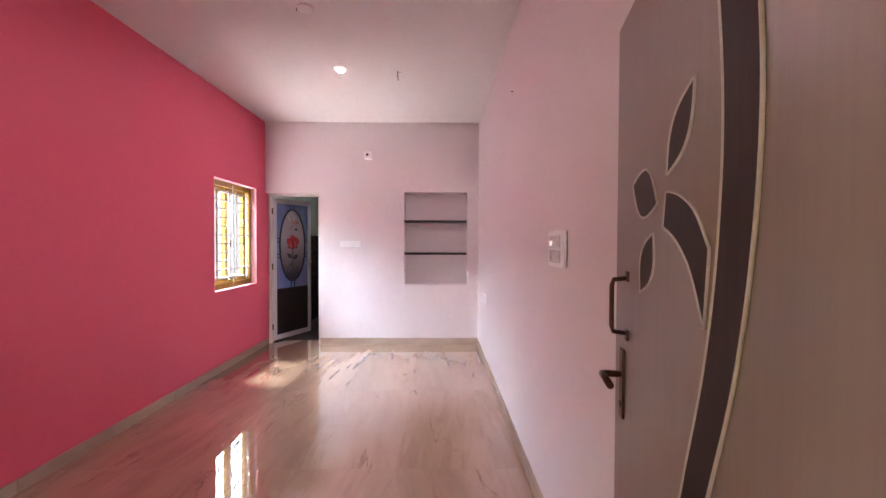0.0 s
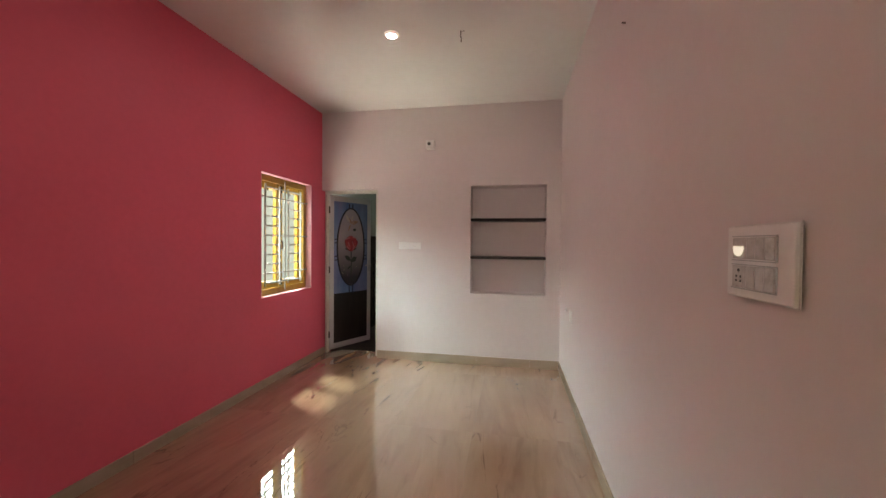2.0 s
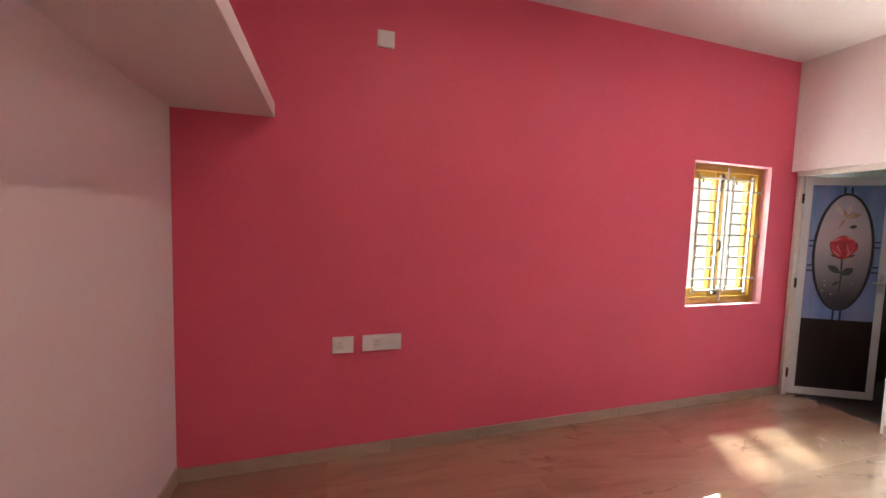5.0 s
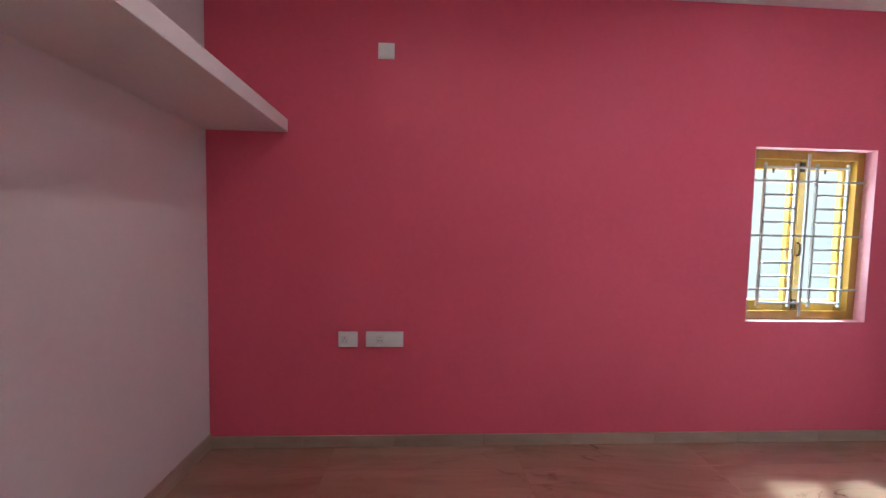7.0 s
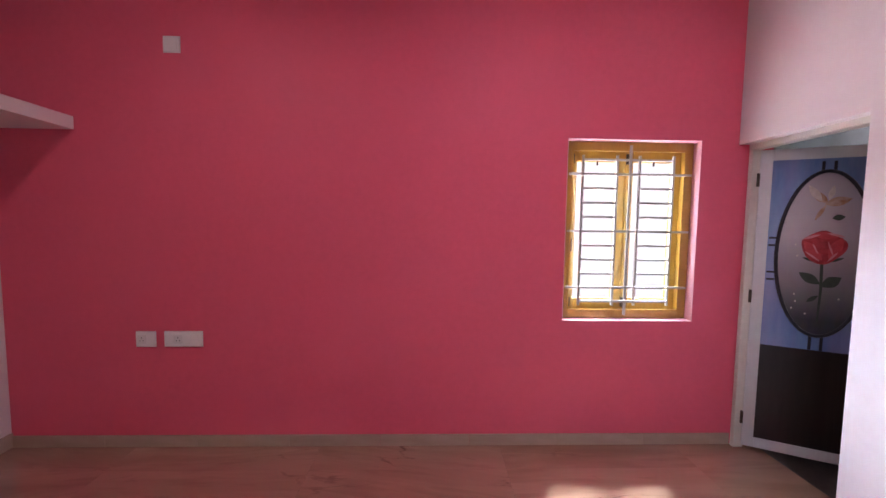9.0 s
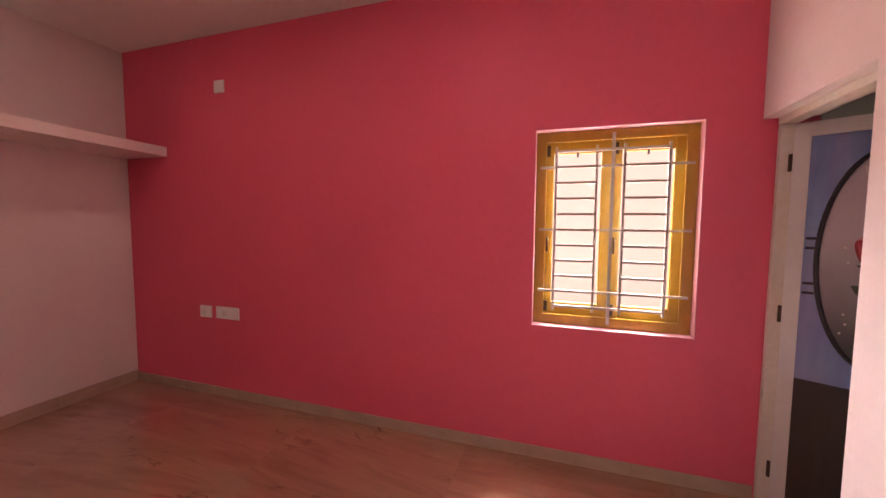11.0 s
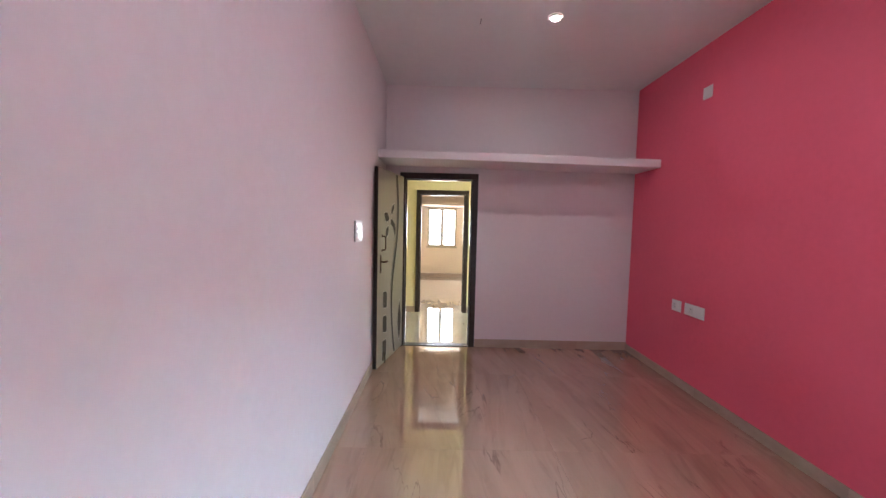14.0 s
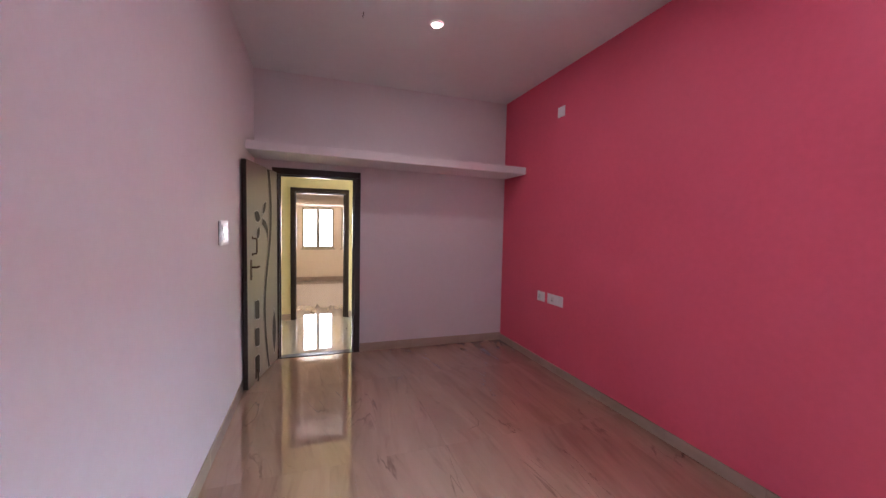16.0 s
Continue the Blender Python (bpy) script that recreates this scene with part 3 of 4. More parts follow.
for y0, y1 in ((0.054, mid - 0.0005), (mid + 0.0005, WW - 0.054)):
    bm = bmesh.new()
    x0, x1, z0, z1 = FX[0] + 0.010, FX[1] - 0.044, 0.056, WH - 0.056
    for box in ((x0, x1, y0, y0 + 0.056, z0, z1), (x0, x1, y1 - 0.056, y1, z0, z1), (x0, x1, y0 + 0.056, y1 - 0.056, z0, z0 + 0.080), (x0, x1, y0 + 0.056, y1 - 0.056, z1 - 0.074, z1)):
        add_box(bm, *box)
    bmesh.ops.bevel(bm, geom=bm.edges[:], offset=0.005, segments=2, affect="EDGES")
    sash = part("sash", bm, TEAK, win, "golden teak casement sash")
    pane = part("pane", boxes((FX[0] + 0.026, FX[0] + 0.031, y0 + 0.052, y1 - 0.052, 0.130, WH - 0.126)), GLASS, sash, "clear window pane")
    pane.visible_shadow = False
    x = x1
    bm = bmesh.new()
    hz, hy = WH * 0.42, y0 + 0.024
    add_tube(bm, [(x, hy, hz - 0.045), (x + 0.018, hy, hz - 0.038), (x + 0.022, hy, hz), (x + 0.018, hy, hz + 0.038), (x, hy, hz + 0.045)], 0.0075, 8)
    part("handle", bm, BRONZE, sash, "dark copper sash handle", smooth=True)
    for z in (0.085, WH - 0.135):
        part("hinge", boxes((x, x + 0.012, y0 + 0.002, y0 + 0.034, z - 0.01, z + 0.058), bevel=0.002), DARKSTEEL, sash, "dark iron corner hinge")
    part("stay", boxes((x - 0.004, x + 0.004, (y0 + y1) / 2 - 0.006, (y0 + y1) / 2 + 0.006, WH - 0.155, WH - 0.125), bevel=0.002), DARKSTEEL, sash)

grille = thing("window_grille", pose(XW - 0.048, WIN_Y[0], WIN_Z[0]), "off-white painted steel bar grille inside the window opening", "window grille")
rows_z = [WH * (1 - (0.106 + 0.0788 * i)) for i in range(11)]
BAR = 0.0070
for v in (0.14, 0.40, 0.57, 0.83):
    part("upright", boxes((-BAR, BAR, WW * v - BAR, WW * v + BAR, rows_z[-1] - 0.03, rows_z[0] + 0.03)), GRILLE, grille)
part("flat_bar", boxes((-0.004, 0.004, mid - 0.009, mid + 0.009, 0.030, WH - 0.030), bevel=0.0015), GRILLE, grille, "off-white flat centre bar")
for i, z in enumerate(rows_z):
    spans = ((0.035, 0.965),) if i in (1, 5, 9) else ((0.14, 0.40), (0.57, 0.83)) if i not in (0, 10) else ((0.14, 0.83),)
    for a, c in spans:
        part("crossbar", boxes((0.0005, 2 * BAR, WW * a, WW * c, z - BAR, z + BAR)), GRILLE, grille)

# ---- far room window ----
def far_window(name, xs):
    fw = thing(name, pose(xs[0], FAR_Y, FARWIN_Z[0]), "cream framed two-pane window in the far room", "window", "far windows", "structure")
    fx, fz = xs[1] - xs[0], FARWIN_Z[1] - FARWIN_Z[0]
    bm = bmesh.new()
    for box in ((0.002, 0.05, -0.1, 0.02, 0.002, fz - 0.002), (fx - 0.05, fx - 0.002, -0.1, 0.02, 0.002, fz - 0.002), (0.05, fx - 0.05, -0.1, 0.02, 0.002, 0.05), (0.05, fx - 0.05, -0.1, 0.02, fz - 0.05, fz - 0.002)):
        add_box(bm, *box)
    part("window_frame", bm, ALU, fw)
    part("mullion", boxes((fx / 2 - 0.042, fx / 2 + 0.042, -0.09, 0.012, 0.052, fz - 0.052), bevel=0.003), ALU, fw)
    for a, c in ((0.052, fx / 2 - 0.044), (fx / 2 + 0.044, fx - 0.052)):
        p = part("pane", boxes((a, c, -0.05, -0.045, 0.052, fz - 0.052)), GLASS, fw)
        p.visible_shadow = False
    part("window_sill", boxes((-0.03, fx + 0.03, 0.001, 0.035, -0.035, -0.001), bevel=0.003), ALU, fw)


far_window("window_2", FARWIN_X)
far_window("window_3", FARWIN_2_X)
structure("far_room_loft", boxes((RX[0], RX[1] - 0.002, FAR_Y + 0.002, FAR_Y + 0.5, 1.925, 2.0), bevel=0.004), PEACH, "pale concrete loft shelf above the far window", "loft shelf")


# ---- bathroom door ----
door_2 = thing("bathroom_door_frame", pose(XW + 0.010, YN + 0.06, 0), "off-white enamelled frame of the bathroom door", "door frame", kind="structure")
bw = BATH_X[1] - XW - 0.014
part("post", boxes((0.002, 0.030, 0, 0.07, 0, 1.998), bevel=0.003), PVC_CREAM, door_2)
part("post", boxes((bw - 0.04, bw, 0, 0.07, 0, 1.998), bevel=0.003), PVC_CREAM, door_2)
part("head", boxes((0.0, bw, 0, 0.07, 2.0, BATH_Z - 0.002), bevel=0.003), PVC_CREAM, door_2)

BW, BH = 0.675, 1.972
bath_door = thing("bathroom_door", pose(XW + 0.050, YN + 0.110, 0.022, 0, 0, 63), "white PVC bathroom door printed with a red rose, standing ajar", "door")


def bface(a, b, d):
    return (a, -d, b)


part("core", boxes((0.01, BW - 0.01, 0.004, 0.026, 0.01, BH - 0.01)), PVC, bath_door)
bm = bmesh.new()
for s in ((0, 0.062, -0.002, 0.030, 0, BH), (BW - 0.062, BW, -0.002, 0.030, 0, BH), (0.062, BW - 0.062, -0.002, 0.030, 0, 0.07), (0.062, BW - 0.062, -0.002, 0.030, BH - 0.07, BH)):
    add_box(bm, *s)
bmesh.ops.bevel(bm, geom=bm.edges[:], offset=0.003, segments=2, affect="EDGES")
part("border", bm, PVC, bath_door, "white PVC border")
part("lower_panel", boxes((0.062, BW - 0.062, 0.001, 0.0042, 0.07, 0.708)), DARKPANEL, bath_door, "dark brown lower panel")


def sky_print():
    """Blue-lilac print with soft upright bands."""
    m = material("blue_lilac_print", (0.085, 0.185, 0.42), 0.3, grain=(0.24, 0.36, 0.56), grain_scale=7, stretch=(1, 1, 0.25), stain=(0.27, 0.21, 0.42), stain_scale=4)
    return m


def oval_print():
    """Pale lilac field that darkens to its foot, as printed."""
    m = bpy.data.materials.new("lilac_grey_oval_print")
    m.use_nodes = True
    nt = m.node_tree
    b = nt.nodes["Principled BSDF"]
    b.inputs["Roughness"].default_value = 0.3
    co = nt.nodes.new("ShaderNodeTexCoord")
    sep = nt.nodes.new("ShaderNodeSeparateXYZ")
    nt.links.new(co.outputs["Object"], sep.inputs[0])
    rng = nt.nodes.new("ShaderNodeMapRange")
    rng.inputs[1].default_value, rng.inputs[2].default_value = 0.90, 1.42
    nt.links.new(sep.outputs[2], rng.inputs[0])
    mx = nt.nodes.new("ShaderNodeMix")
    mx.data_type = "RGBA"
    nt.links.new(rng.outputs[0], mx.inputs[0])
    mx.inputs[6].default_value, mx.inputs[7].default_value = (0.018, 0.016, 0.020, 1), (0.46, 0.40, 0.44, 1)
    nz = nt.nodes.new("ShaderNodeTexNoise")
    nz.inputs["Scale"].default_value = 9
    mx2 = nt.nodes.new("ShaderNodeMix")
    mx2.data_type = "RGBA"
    mx2.inputs[0].default_value = 0.05
    nt.links.new(mx.outputs[2], mx2.inputs[6])
    nt.links.new(nz.outputs[1], mx2.inputs[7])
    nt.links.new(mx2.outputs[2], b.inputs["Base Color"])
    return m


ROSE = material("red_rose_print", (0.40, 0.020, 0.028), 0.3, grain=(0.20, 0.008, 0.012), grain_scale=16, stain=(0.58, 0.08, 0.085), stain_scale=14)
ROSE_LIGHT = material("pale_red_rose_print", (0.60, 0.085, 0.09), 0.3, grain=(0.42, 0.03, 0.035), grain_scale=20)
STEM = material("dark_green_stem_print", (0.030, 0.045, 0.035), 0.3, grain=(0.05, 0.075, 0.05), grain_scale=30)
OCHRE = material("ochre_brown_print", (0.45, 0.22, 0.10), 0.3, grain=(0.30, 0.14, 0.07), grain_scale=30, stain=(0.62, 0.50, 0.45), stain_scale=20)
RINGMAT = material("black_oval_line", (0.012, 0.012, 0.02), 0.3, grain=(0.02, 0.02, 0.03), grain_scale=30)
part("upper_panel", boxes((0.062, BW - 0.062, 0.001, 0.0042, 0.708, BH - 0.07)), sky_print(), bath_door, "blue and lilac printed panel")
OC, OA, OB = (BW / 2 - 0.006, 1.312), 0.222, 0.512
oval = [(OC[0] + OA * math.cos(k), OC[1] + OB * math.sin(k)) for k in (2 * math.pi * i / 56 for i in range(56))]
bm = bmesh.new()
add_prism(bm, oval, -0.0008, 0.0006, bface)
picture = part("oval_picture", bm, oval_print(), bath_door, "pale lilac oval fading to dark grey")
bm = bmesh.new()
add_tube(bm, [(a, -0.0012, b) for a, b in oval], 0.0108, 6, closed=True)
part("oval_line", bm, RINGMAT, picture, "black oval outline", smooth=True)
for a0, a1, b0, b1 in ((-0.035, -0.020, 0.512, 0.572), (0.020, 0.035, 0.512, 0.572), (-0.035, -0.020, -0.602, -0.512), (0.020, 0.035, -0.602, -0.512),
                       (-0.264, -0.222, 0.045, 0.058), (-0.264, -0.222, 0.092, 0.105), (-0.264, -0.222, -0.128, -0.115), (-0.264, -0.222, -0.175, -0.162),
                       (0.222, 0.274, 0.045, 0.058), (0.222, 0.274, 0.092, 0.105), (0.222, 0.274, -0.128, -0.115), (0.222, 0.274, -0.175, -0.162)):
    part("line", boxes((OC[0] + a0, OC[0] + a1, -0.0012, 0.002, OC[1] + b0, OC[1] + b1)), RINGMAT, picture)


def printed(name, outline, mat, depth):
    bm = bmesh.new()
    add_prism(bm, [(OC[0] + a, OC[1] + b) for a, b in outline], 0.0004, depth, bface)
    part(name, bm, mat, picture)


printed("stem", [(-0.008, -0.04), (0.008, -0.04), (0.012, -0.22), (0.004, -0.42), (-0.006, -0.42), (-0.002, -0.22)], STEM, 0.0010)
printed("leaf", leaf_outline((0.0, -0.185), (-0.105, -0.115), 0.055), STEM, 0.0011)
printed("leaf", leaf_outline((0.005, -0.20), (0.095, -0.135), 0.065), STEM, 0.0011)
blob = [(0.105 * math.cos(k) * (1 + 0.10 * math.sin(3 * k + 0.6)), 0.045 + 0.098 * math.sin(k) * (1 + 0.08 * math.cos(4 * k))) for k in (2 * math.pi * i / 30 for i in range(30))]
printed("rose", blob, ROSE, 0.0012)
printed("petal", leaf_outline((-0.095, 0.085), (0.0, -0.035), 0.06), ROSE_LIGHT, 0.0014)
printed("petal", leaf_outline((0.085, 0.11), (0.03, -0.03), 0.06), ROSE_LIGHT, 0.0015)
printed("petal", leaf_outline((-0.06, 0.125), (0.075, 0.115), 0.045), ROSE_LIGHT, 0.0014)
printed("petal", leaf_outline((-0.035, 0.095), (0.02, -0.01), 0.05), ROSE, 0.0017)
printed("sepal", leaf_outline((-0.02, -0.045), (-0.095, -0.02), 0.018), STEM, 0.0011)
printed("sepal", leaf_outline((0.02, -0.045), (0.10, -0.015), 0.018), STEM, 0.0011)
for a, c, w, mt in (((-0.01, 0.31), (0.115, 0.345), 0.055, OCHRE), ((-0.075, 0.395), (0.01, 0.315), 0.045, OCHRE), ((0.0, 0.31), (-0.05, 0.21), 0.022, OCHRE), ((0.03, 0.225), (0.09, 0.235), 0.035, STEM)):
    printed("motif", leaf_outline(a, c, w), mt, 0.0011)
PALE = material("pale_pink_petal_print", (0.66, 0.30, 0.32), 0.3, grain=(0.56, 0.20, 0.22), grain_scale=40)
CREAMY = material("cream_white_petal_print", (0.62, 0.55, 0.50), 0.3, grain=(0.50, 0.42, 0.36), grain_scale=40)
for a, c, w in (((-0.098, 0.095), (-0.015, 0.125), 0.016), ((0.010, 0.135), (0.098, 0.112), 0.014), ((-0.085, 0.020), (-0.010, -0.042), 0.012),
                ((0.020, 0.085), (0.050, -0.010), 0.010), ((-0.050, 0.070), (-0.020, 0.000), 0.009), ((0.070, 0.020), (0.025, -0.040), 0.012)):
    printed("petal_edge", leaf_outline(a, c, w), PALE, 0.0018)
for a, c, w in (((-0.020, 0.325), (-0.090, 0.430), 0.040), ((0.010, 0.335), (0.030, 0.425), 0.030)):
    printed("petal", leaf_outline(a, c, w), CREAMY, 0.0013)
printed("leaf", leaf_outline((-0.004, -0.255), (-0.060, -0.300), 0.026), STEM, 0.0011)
for a, b in ((-0.120, -0.255), (-0.112, -0.300), (-0.128, -0.345), (0.090, -0.270), (-0.060, -0.375), (-0.130, 0.060), (-0.118, -0.010)):
    printed("dew_drop", [(a + 0.005 * math.cos(k), b + 0.006 * math.sin(k)) for k in (2 * math.pi * i / 8 for i in range(8))], CREAMY, 0.0011)
# lever handle on the free edge, hinges
plate = part("handle_plate", boxes((BW - 0.052, BW - 0.016, -0.007, -0.0022, 0.97, 1.13), bevel=0.003), STEEL, bath_door, "brushed steel handle plate")
bm = bmesh.new()
add_tube(bm, [(BW - 0.034, -0.006, 1.06), (BW - 0.034, -0.045, 1.06), (BW - 0.044, -0.05, 1.06), (BW - 0.135, -0.05, 1.057)], 0.009)
part("lever", bm, STEEL, plate, "steel lever handle", smooth=True)
for z in (0.15, 0.98, 1.74):
    part("hinge", boxes((-0.016, -0.0005, -0.006, 0.008, z, z + 0.085), bevel=0.002), DARKSTEEL, bath_door, "dark rusty hinge")


# ---- switch plates and sockets ----
def wall_plate(name, m, w, h, label, modules, holes=(), group=""):
    """A moulded plate w by h on a wall: m has x along the wall, y out of it and z up; modules are (x, z, w, h, lit)."""
    ob = thing(name, m, label, "switch plate" if modules else "socket plate", group)
    part("plate", boxes((-w / 2, w / 2, 0.0, 0.011, -h / 2, h / 2), bevel=0.004, segments=3), PLATE, ob)
    # grey rim of the plaster box, coloured as the shadow gap round the plate
    part("back_box", boxes((-w / 2 - 0.0025, w / 2 + 0.0025, 0.0002, 0.0035, -h / 2 - 0.0025, h / 2 + 0.0025)), PLATE_GREY, ob, "grey back box rim drawn as the plate's shadow gap")
    for x, z, a, b, kind in modules:
        part({"rocker": "rocker", "silver": "rocker", "socket": "socket_face", "lamp": "indicator"}[kind],
             boxes((x - a / 2, x + a / 2, 0.0105, 0.0145, z - b / 2, z + b / 2), bevel=0.0015),
             {"rocker": PLATE, "silver": SILVER, "socket": PLATE_GREY, "lamp": INDICATOR}[kind], ob)
    for x, z, r in holes:
        bm = bmesh.new()
        add_tube(bm, [(x, 0.0125, z), (x, 0.0152, z)], r, 12)
        part("hole", bm, BLACK, ob)
    return ob



def west(y, z):
    return pose(XW, y, z, 0, 0, -90)


def east(y, z):
    return pose(XE, y, z, 0, 0, 90)


def north(x, z):
    return pose(x, YN, z, 0, 0, 180)


wall_plate("wall_plate", west(1.217, 2.576), 0.098, 0.094, "small blank white plate high on the pink wall", [(0, 0, 0.07, 0.066, "rocker")])
wall_plate("socket_plate", west(0.987, 0.725), 0.122, 0.098, "white power socket plate low on the pink wall", [(0.02, 0, 0.05, 0.056, "socket"), (-0.03, 0, 0.03, 0.056, "rocker")], [(0.02, 0.012, 0.0035), (0.010, -0.008, 0.003), (0.030, -0.008, 0.003)])
wall_plate("socket_plate", west(1.226, 0.727), 0.240, 0.098, "wide white socket and switch plate on the pink wall", [(-0.075, 0, 0.045, 0.056, "rocker"), (-0.025, 0, 0.045, 0.056, "rocker"), (0.030, 0, 0.05, 0.056, "socket"), (0.080, 0, 0.04, 0.056, "rocker")], [(0.03, 0.012, 0.0035), (0.020, -0.008, 0.003), (0.040, -0.008, 0.003)])
board = wall_plate("switch_board", pose(XE - 0.006, 1.504, 1.360, 0, 0, 90), 0.218, 0.162, "large white double-row switch board with a lit night lamp",
                   [(0.057, 0.030, 0.050, 0.047, "silver"), (0.016, 0.030, 0.028, 0.047, "silver"), (-0.014, 0.030, 0.028, 0.047, "silver"), (-0.044, 0.030, 0.028, 0.047, "silver"),
                    (0.057, -0.034, 0.050, 0.050, "silver"), (0.016, -0.034, 0.028, 0.050, "silver"), (-0.014, -0.034, 0.028, 0.050, "silver"), (-0.044, -0.034, 0.028, 0.050, "silver")],
                   [(0.057, -0.020, 0.004), (0.049, -0.034, 0.0032), (0.065, -0.034, 0.0032), (0.049, -0.044, 0.0032), (0.065, -0.044, 0.0032)])
# near-black spacer: the shade line behind the board is put into its colour
part("surface_box", boxes((-0.104, 0.104, -0.0058, 0.0, -0.076, 0.076), bevel=0.001), DARKWOOD, board, "dark spacer drawn as the shade line under the plate")
bm = bmesh.new()
add_prism(bm, [(0.057 + 0.0165 * math.cos(k), 0.034 - 0.0215 * math.sin(k)) for k in (math.pi * i / 14 for i in range(15))], 0.0138, 0.0185, face)
part("night_lamp", bm, INDICATOR, board, "glowing half-round night lamp")
for z in (0.030, -0.034):
    bm = bmesh.new()
    for box in ((-0.064, 0.086, 0.0108, 0.0140, z + 0.0262, z + 0.0282), (-0.064, 0.086, 0.0108, 0.0140, z - 0.0282, z - 0.0262), (-0.0645, -0.0622, 0.0108, 0.0140, z - 0.026, z + 0.026)):
        add_box(bm, *box)
    part("trim_line", bm, STEEL, board, "thin chrome trim line")
    for x in (0.030, 0.001, -0.029):
        part("rocker_gap", boxes((x - 0.0007, x + 0.0007, 0.0140, 0.0148, z - 0.022, z + 0.022)), PLATE_GREY, board)
nail = thing("wall_nail", pose(XE, 2.548, 2.476), "tiny dark iron nail in the white wall", "nail")
bm = bmesh.new()
add_tube(bm, [(0.0, 0, 0), (-0.018, 0, 0.003)], 0.004, 8)
part("shank", bm, DARKSTEEL, nail)
north_board = wall_plate("switch_board", pose(-0.950, YN - 0.008, 1.361, 0, 0, 180), 0.272, 0.080, "long white switch board with sockets by the bathroom door",
           [(0.105, 0, 0.03, 0.048, "rocker"), (0.066, 0, 0.04, 0.048, "rocker"), (0.022, 0, 0.04, 0.048, "rocker"), (-0.020, 0, 0.03, 0.048, "rocker"), (-0.060, 0, 0.04, 0.048, "rocker"), (-0.104, 0, 0.03, 0.048, "rocker")],
           [(0.066, 0.008, 0.002), (0.060, -0.008, 0.002), (0.072, -0.008, 0.002), (-0.060, 0.008, 0.002), (-0.066, -0.008, 0.002), (-0.054, -0.008, 0.002)])
# same dark spacer here, coloured as the shade beneath the long board
part("surface_box", boxes((-0.131, 0.131, -0.0078, 0.0, -0.036, 0.036), bevel=0.001), DARKWOOD, north_board, "dark spacer drawn as the shade line under the plate")
for x in (-0.124, -0.083, -0.0385, 0.0015, 0.044, 0.088, 0.124):
    part("rocker_gap", boxes((x - 0.001, x + 0.001, 0.0105, 0.0122, -0.026, 0.026)), PLATE_GREY, north_board)
wall_plate("socket_plate", east(4.060, 0.748), 0.130, 0.096, "white socket plate low on the side wall", [(0.02, 0, 0.05, 0.056, "socket"), (-0.03, 0, 0.03, 0.056, "rocker")], [(0.02, 0.01, 0.003)])
wall_plate("small_plate", east(4.330, 0.760), 0.030, 0.030, "tiny white cable outlet on the side wall", [], [(0, 0, 0.004)])

# lamp holder high on the end wall
holder = thing("lamp_holder", north(-0.705, 2.532), "square white lamp holder with a black round mouth", "lamp holder")
part("block", boxes((-0.050, 0.050, 0.0, 0.072, -0.050, 0.050), bevel=0.008, segments=3), PLATE, holder)
bm = bmesh.new()
add_tube(bm, [(0.008, 0.070, 0.004), (0.008, 0.084, 0.004)], 0.026, 20)
part("collar", bm, PLATE, holder, smooth=True)
bm = bmesh.new()
add_tube(bm, [(0.008, 0.080, 0.004), (0.008, 0.0855, 0.004)], 0.018, 20)
part("mouth", bm, BLACK, holder)


# ---- ceiling fittings ----
def downlight(x, y, diffuser, ring, label):
    ob = thing("ceiling_light", pose(x, y, H), label, "ceiling light", "ceiling lights")
    bm = bmesh.new()
    add_lathe(bm, [(0.054, -0.0005), (0.054, -0.006), (0.049, -0.011), (0.0385, -0.012), (0.0385, -0.0005)], (0, 0, 0))
    part("rim", bm, PLATE, ob, smooth=True)
    bm = bmesh.new()
    add_lathe(bm, [(0.027, -0.0125), (0.026, -0.014), (0.018, -0.0150)], (0, 0, 0))
    lens = part("diffuser", bm, diffuser, ob)
    bm = bmesh.new()
    add_lathe(bm, [(0.0384, -0.0115), (0.036, -0.0128), (0.0275, -0.0135), (0.0275, -0.0115)], (0, 0, 0))
    part("diffuser_rim", bm, ring, lens, "softly glowing rim of the diffuser")


downlight(-0.685, 3.322, LED_LILAC, LED_RING, "round recessed ceiling light glowing lilac-white")
downlight(-0.697, 1.520, LED_WHITE, LED_RING_WHITE, "round recessed ceiling light glowing cool white")
outlet = thing("ceiling_outlet", pose(-0.687, 2.43, H), "round blank white ceiling outlet cover", "ceiling outlet")
bm = bmesh.new()
add_lathe(bm, [(0.055, -0.0005), (0.055, -0.006), (0.048, -0.010), (0.020, -0.011)], (0, 0, 0))
part("cover", bm, PLATE, outlet, smooth=True)
part("wire_stub", boxes((-0.062, -0.058, -0.002, 0.002, -0.022, -0.001)), BLACK, outlet)
for x, y in ((-0.160, 3.36), (-0.150, 1.47)):
    long = 0.085 if y > 3 else 0.040
    hook = thing("ceiling_hook", pose(x, y, H), "thin dark iron fan hook hanging from the ceiling", "ceiling hook", "ceiling hooks")
    bm = bmesh.new()
    add_tube(bm, [(0, 0, 0), (0, 0, -0.5 * long), (0.004, 0, -0.7 * long), (0.003, 0.0, -long)], 0.0034 if y > 3 else 0.0026, 8)
    if y > 3:
        add_tube(bm, [(0.0, 0, -0.006), (0.018, 0, -0.004), (0.034, 0, -0.005)], 0.0016, 6)
    part("rod", bm, DARKSTEEL, hook, smooth=True)


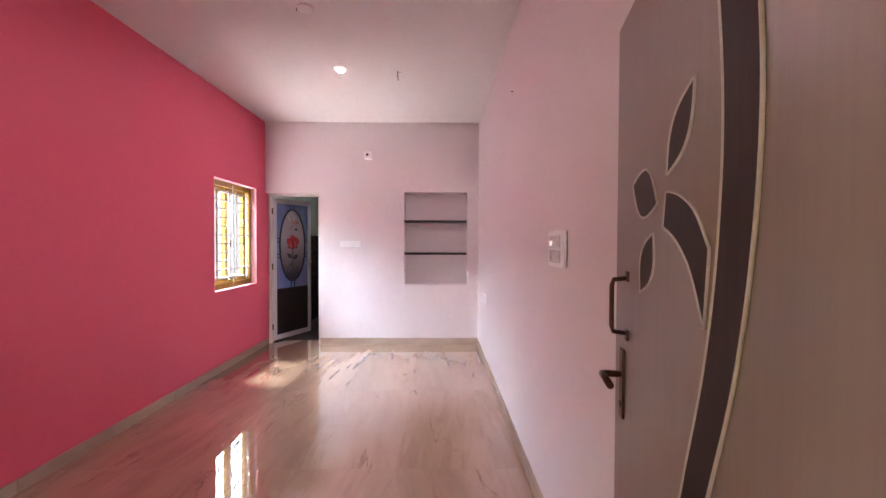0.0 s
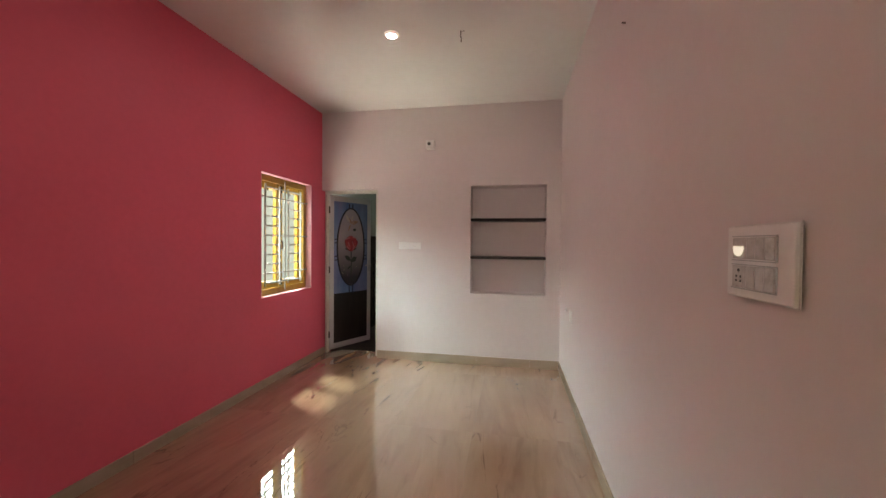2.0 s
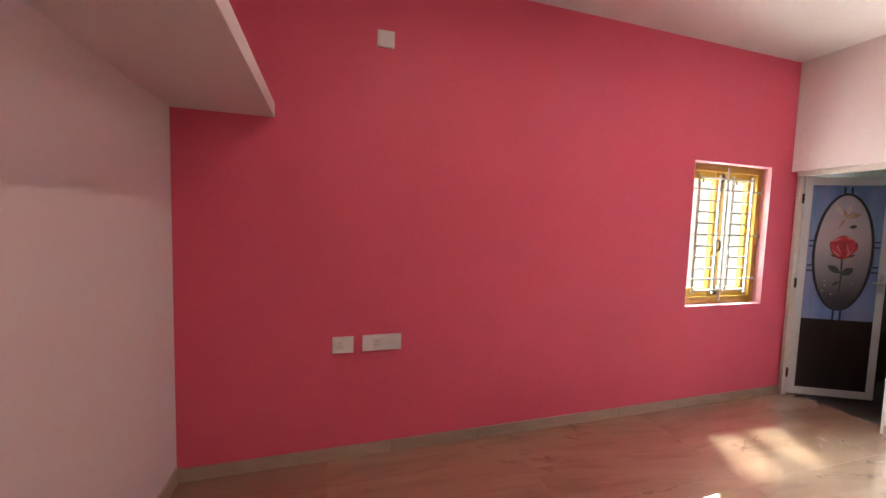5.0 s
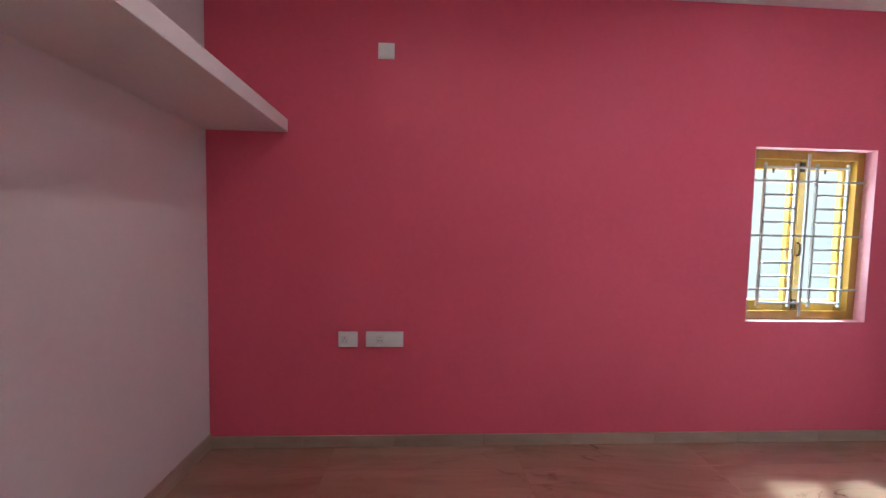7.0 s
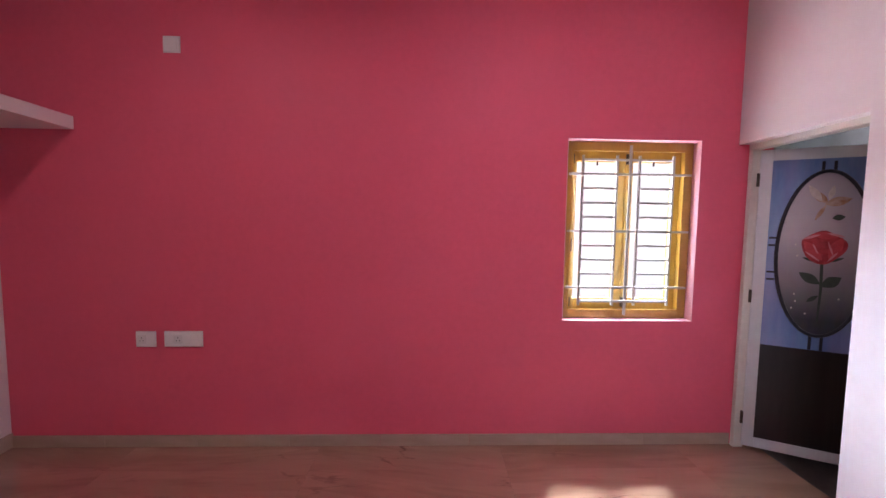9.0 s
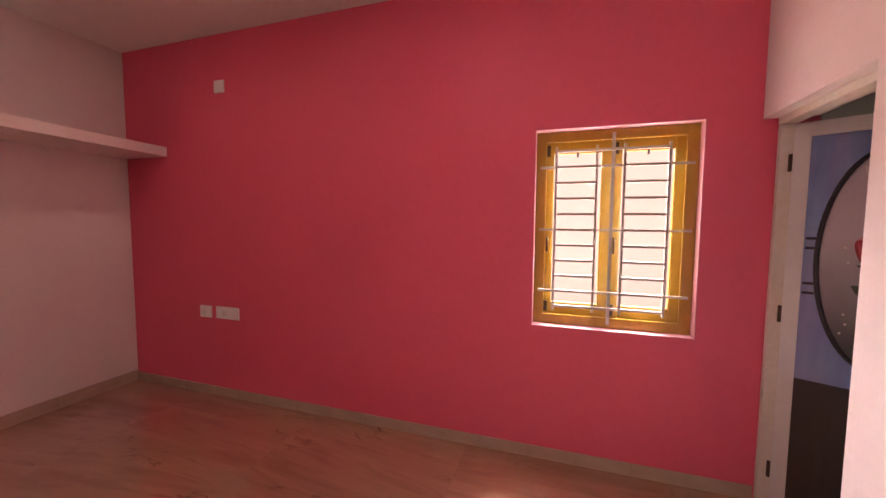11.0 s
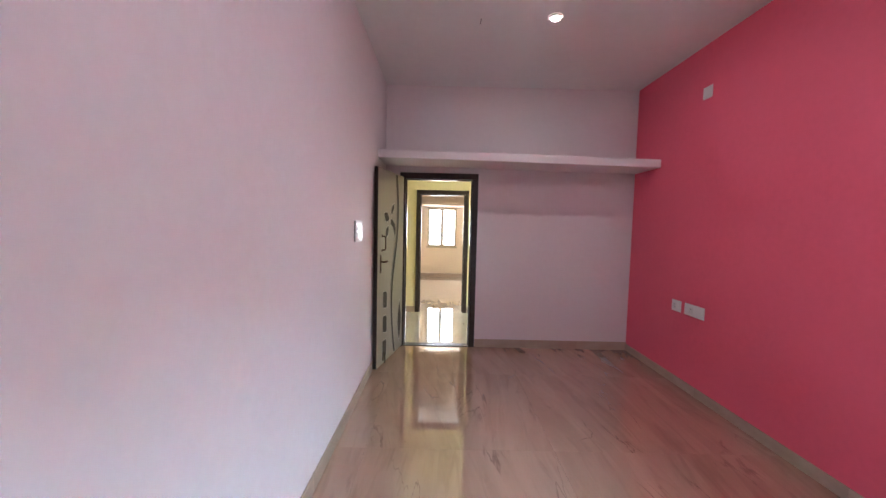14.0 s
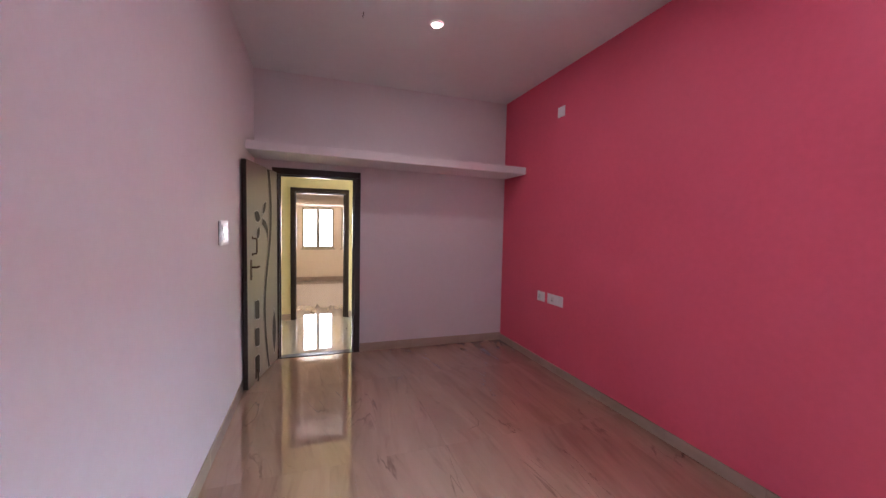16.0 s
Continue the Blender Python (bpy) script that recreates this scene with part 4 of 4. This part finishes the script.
# ---- skirting, pieces of tile ----
def skirting(name, a, b, normal, label, length=0.6, height=0.096):
    """Tiles 0.1 m high along the wall from a to b; normal points into the room."""
    a, b, n = Vector((*a, 0)), Vector((*b, 0)), Vector((*normal, 0))
    way = (b - a).normalized()
    ob = thing(name, Matrix.Translation(a) @ Matrix((way, n, Vector((0, 0, 1)))).transposed().to_4x4(), label, "skirting", kind="structure")
    total, s = (b - a).length, 0.0
    meshes = {}
    while s < total - 0.004:
        w = min(length, total - s)
        key = round(w, 3)
        if key not in meshes:
            meshes[key] = mesh_of("tile", boxes((0.0008, w - 0.0008, 0.0005, 0.011, 0.0, height), bevel=0.0015, segments=1), SKIRT)
        piece = new("tile", meshes[key])
        piece.parent = ob
        piece.location = (s, 0, 0)
        s += w


skirting("baseboard_1", (XW, YN + 0.058), (XW, YS + 0.012), (1, 0), "beige tile skirting along the pink wall", height=0.078)
skirting("baseboard_2", (BATH_X[1], YN), (XE - 0.012, YN), (0, -1), "beige tile skirting along the end wall")
skirting("baseboard_3", (XE, YS + 0.012), (XE, YN), (-1, 0), "beige tile skirting along the side wall")
skirting("baseboard_4", (DOOR_X[0] - 0.002, YS), (XW, YS), (0, 1), "beige tile skirting along the door wall")
skirting("baseboard_5", (SECOND_X[0], HALL_Y), (HX[0], HALL_Y), (0, 1), "beige tile skirting in the hall")
skirting("baseboard_6", (HX[1], HALL_Y), (SECOND_X[1], HALL_Y), (0, 1), "beige tile skirting in the hall")
skirting("baseboard_7", (RX[1], FAR_Y), (RX[0], FAR_Y), (0, 1), "beige tile skirting in the far room")


# ---- floor tiles ----
def tiled_floor(name, x0, x1, y0, y1, label, tx=0.6, ty=1.2, ox=0.0, oy=0.0, mat=FLOOR):
    ob = structure(name, boxes((x0, x1, y0, y1, -0.12, -0.004)), GROUT, label, "floor")
    meshes = {}
    x = x0 - ox
    while x < x1 - 0.002:
        y = y0 - oy
        while y < y1 - 0.002:
            a, c, d, e = max(x, x0), min(x + tx, x1), max(y, y0), min(y + ty, y1)
            key = (round(c - a, 3), round(e - d, 3))
            if key not in meshes:
                meshes[key] = mesh_of("tile", boxes((0.0003, c - a - 0.0003, 0.0003, e - d - 0.0003, -0.006, 0.0)), mat)
            piece = new("tile", meshes[key])
            piece.parent = ob
            piece.location = (a, d, 0)
            y += ty
        x += tx


tiled_floor("floor", XW, XE, 0.004, YN + T, "polished beige vitrified tile floor with brown veins", ox=0.35, oy=0.3)
tiled_floor("hall_floor", HX[0], HX[1], HALL_Y - 0.08, 0.003, "polished beige tile floor of the hall", ox=0.2, oy=0.5, mat=FLOOR_HALL)
tiled_floor("far_room_floor", RX[0], RX[1], FAR_Y, HALL_Y - 0.084, "polished beige tile floor of the far room", ox=0.1, oy=0.2, mat=FLOOR_HALL)
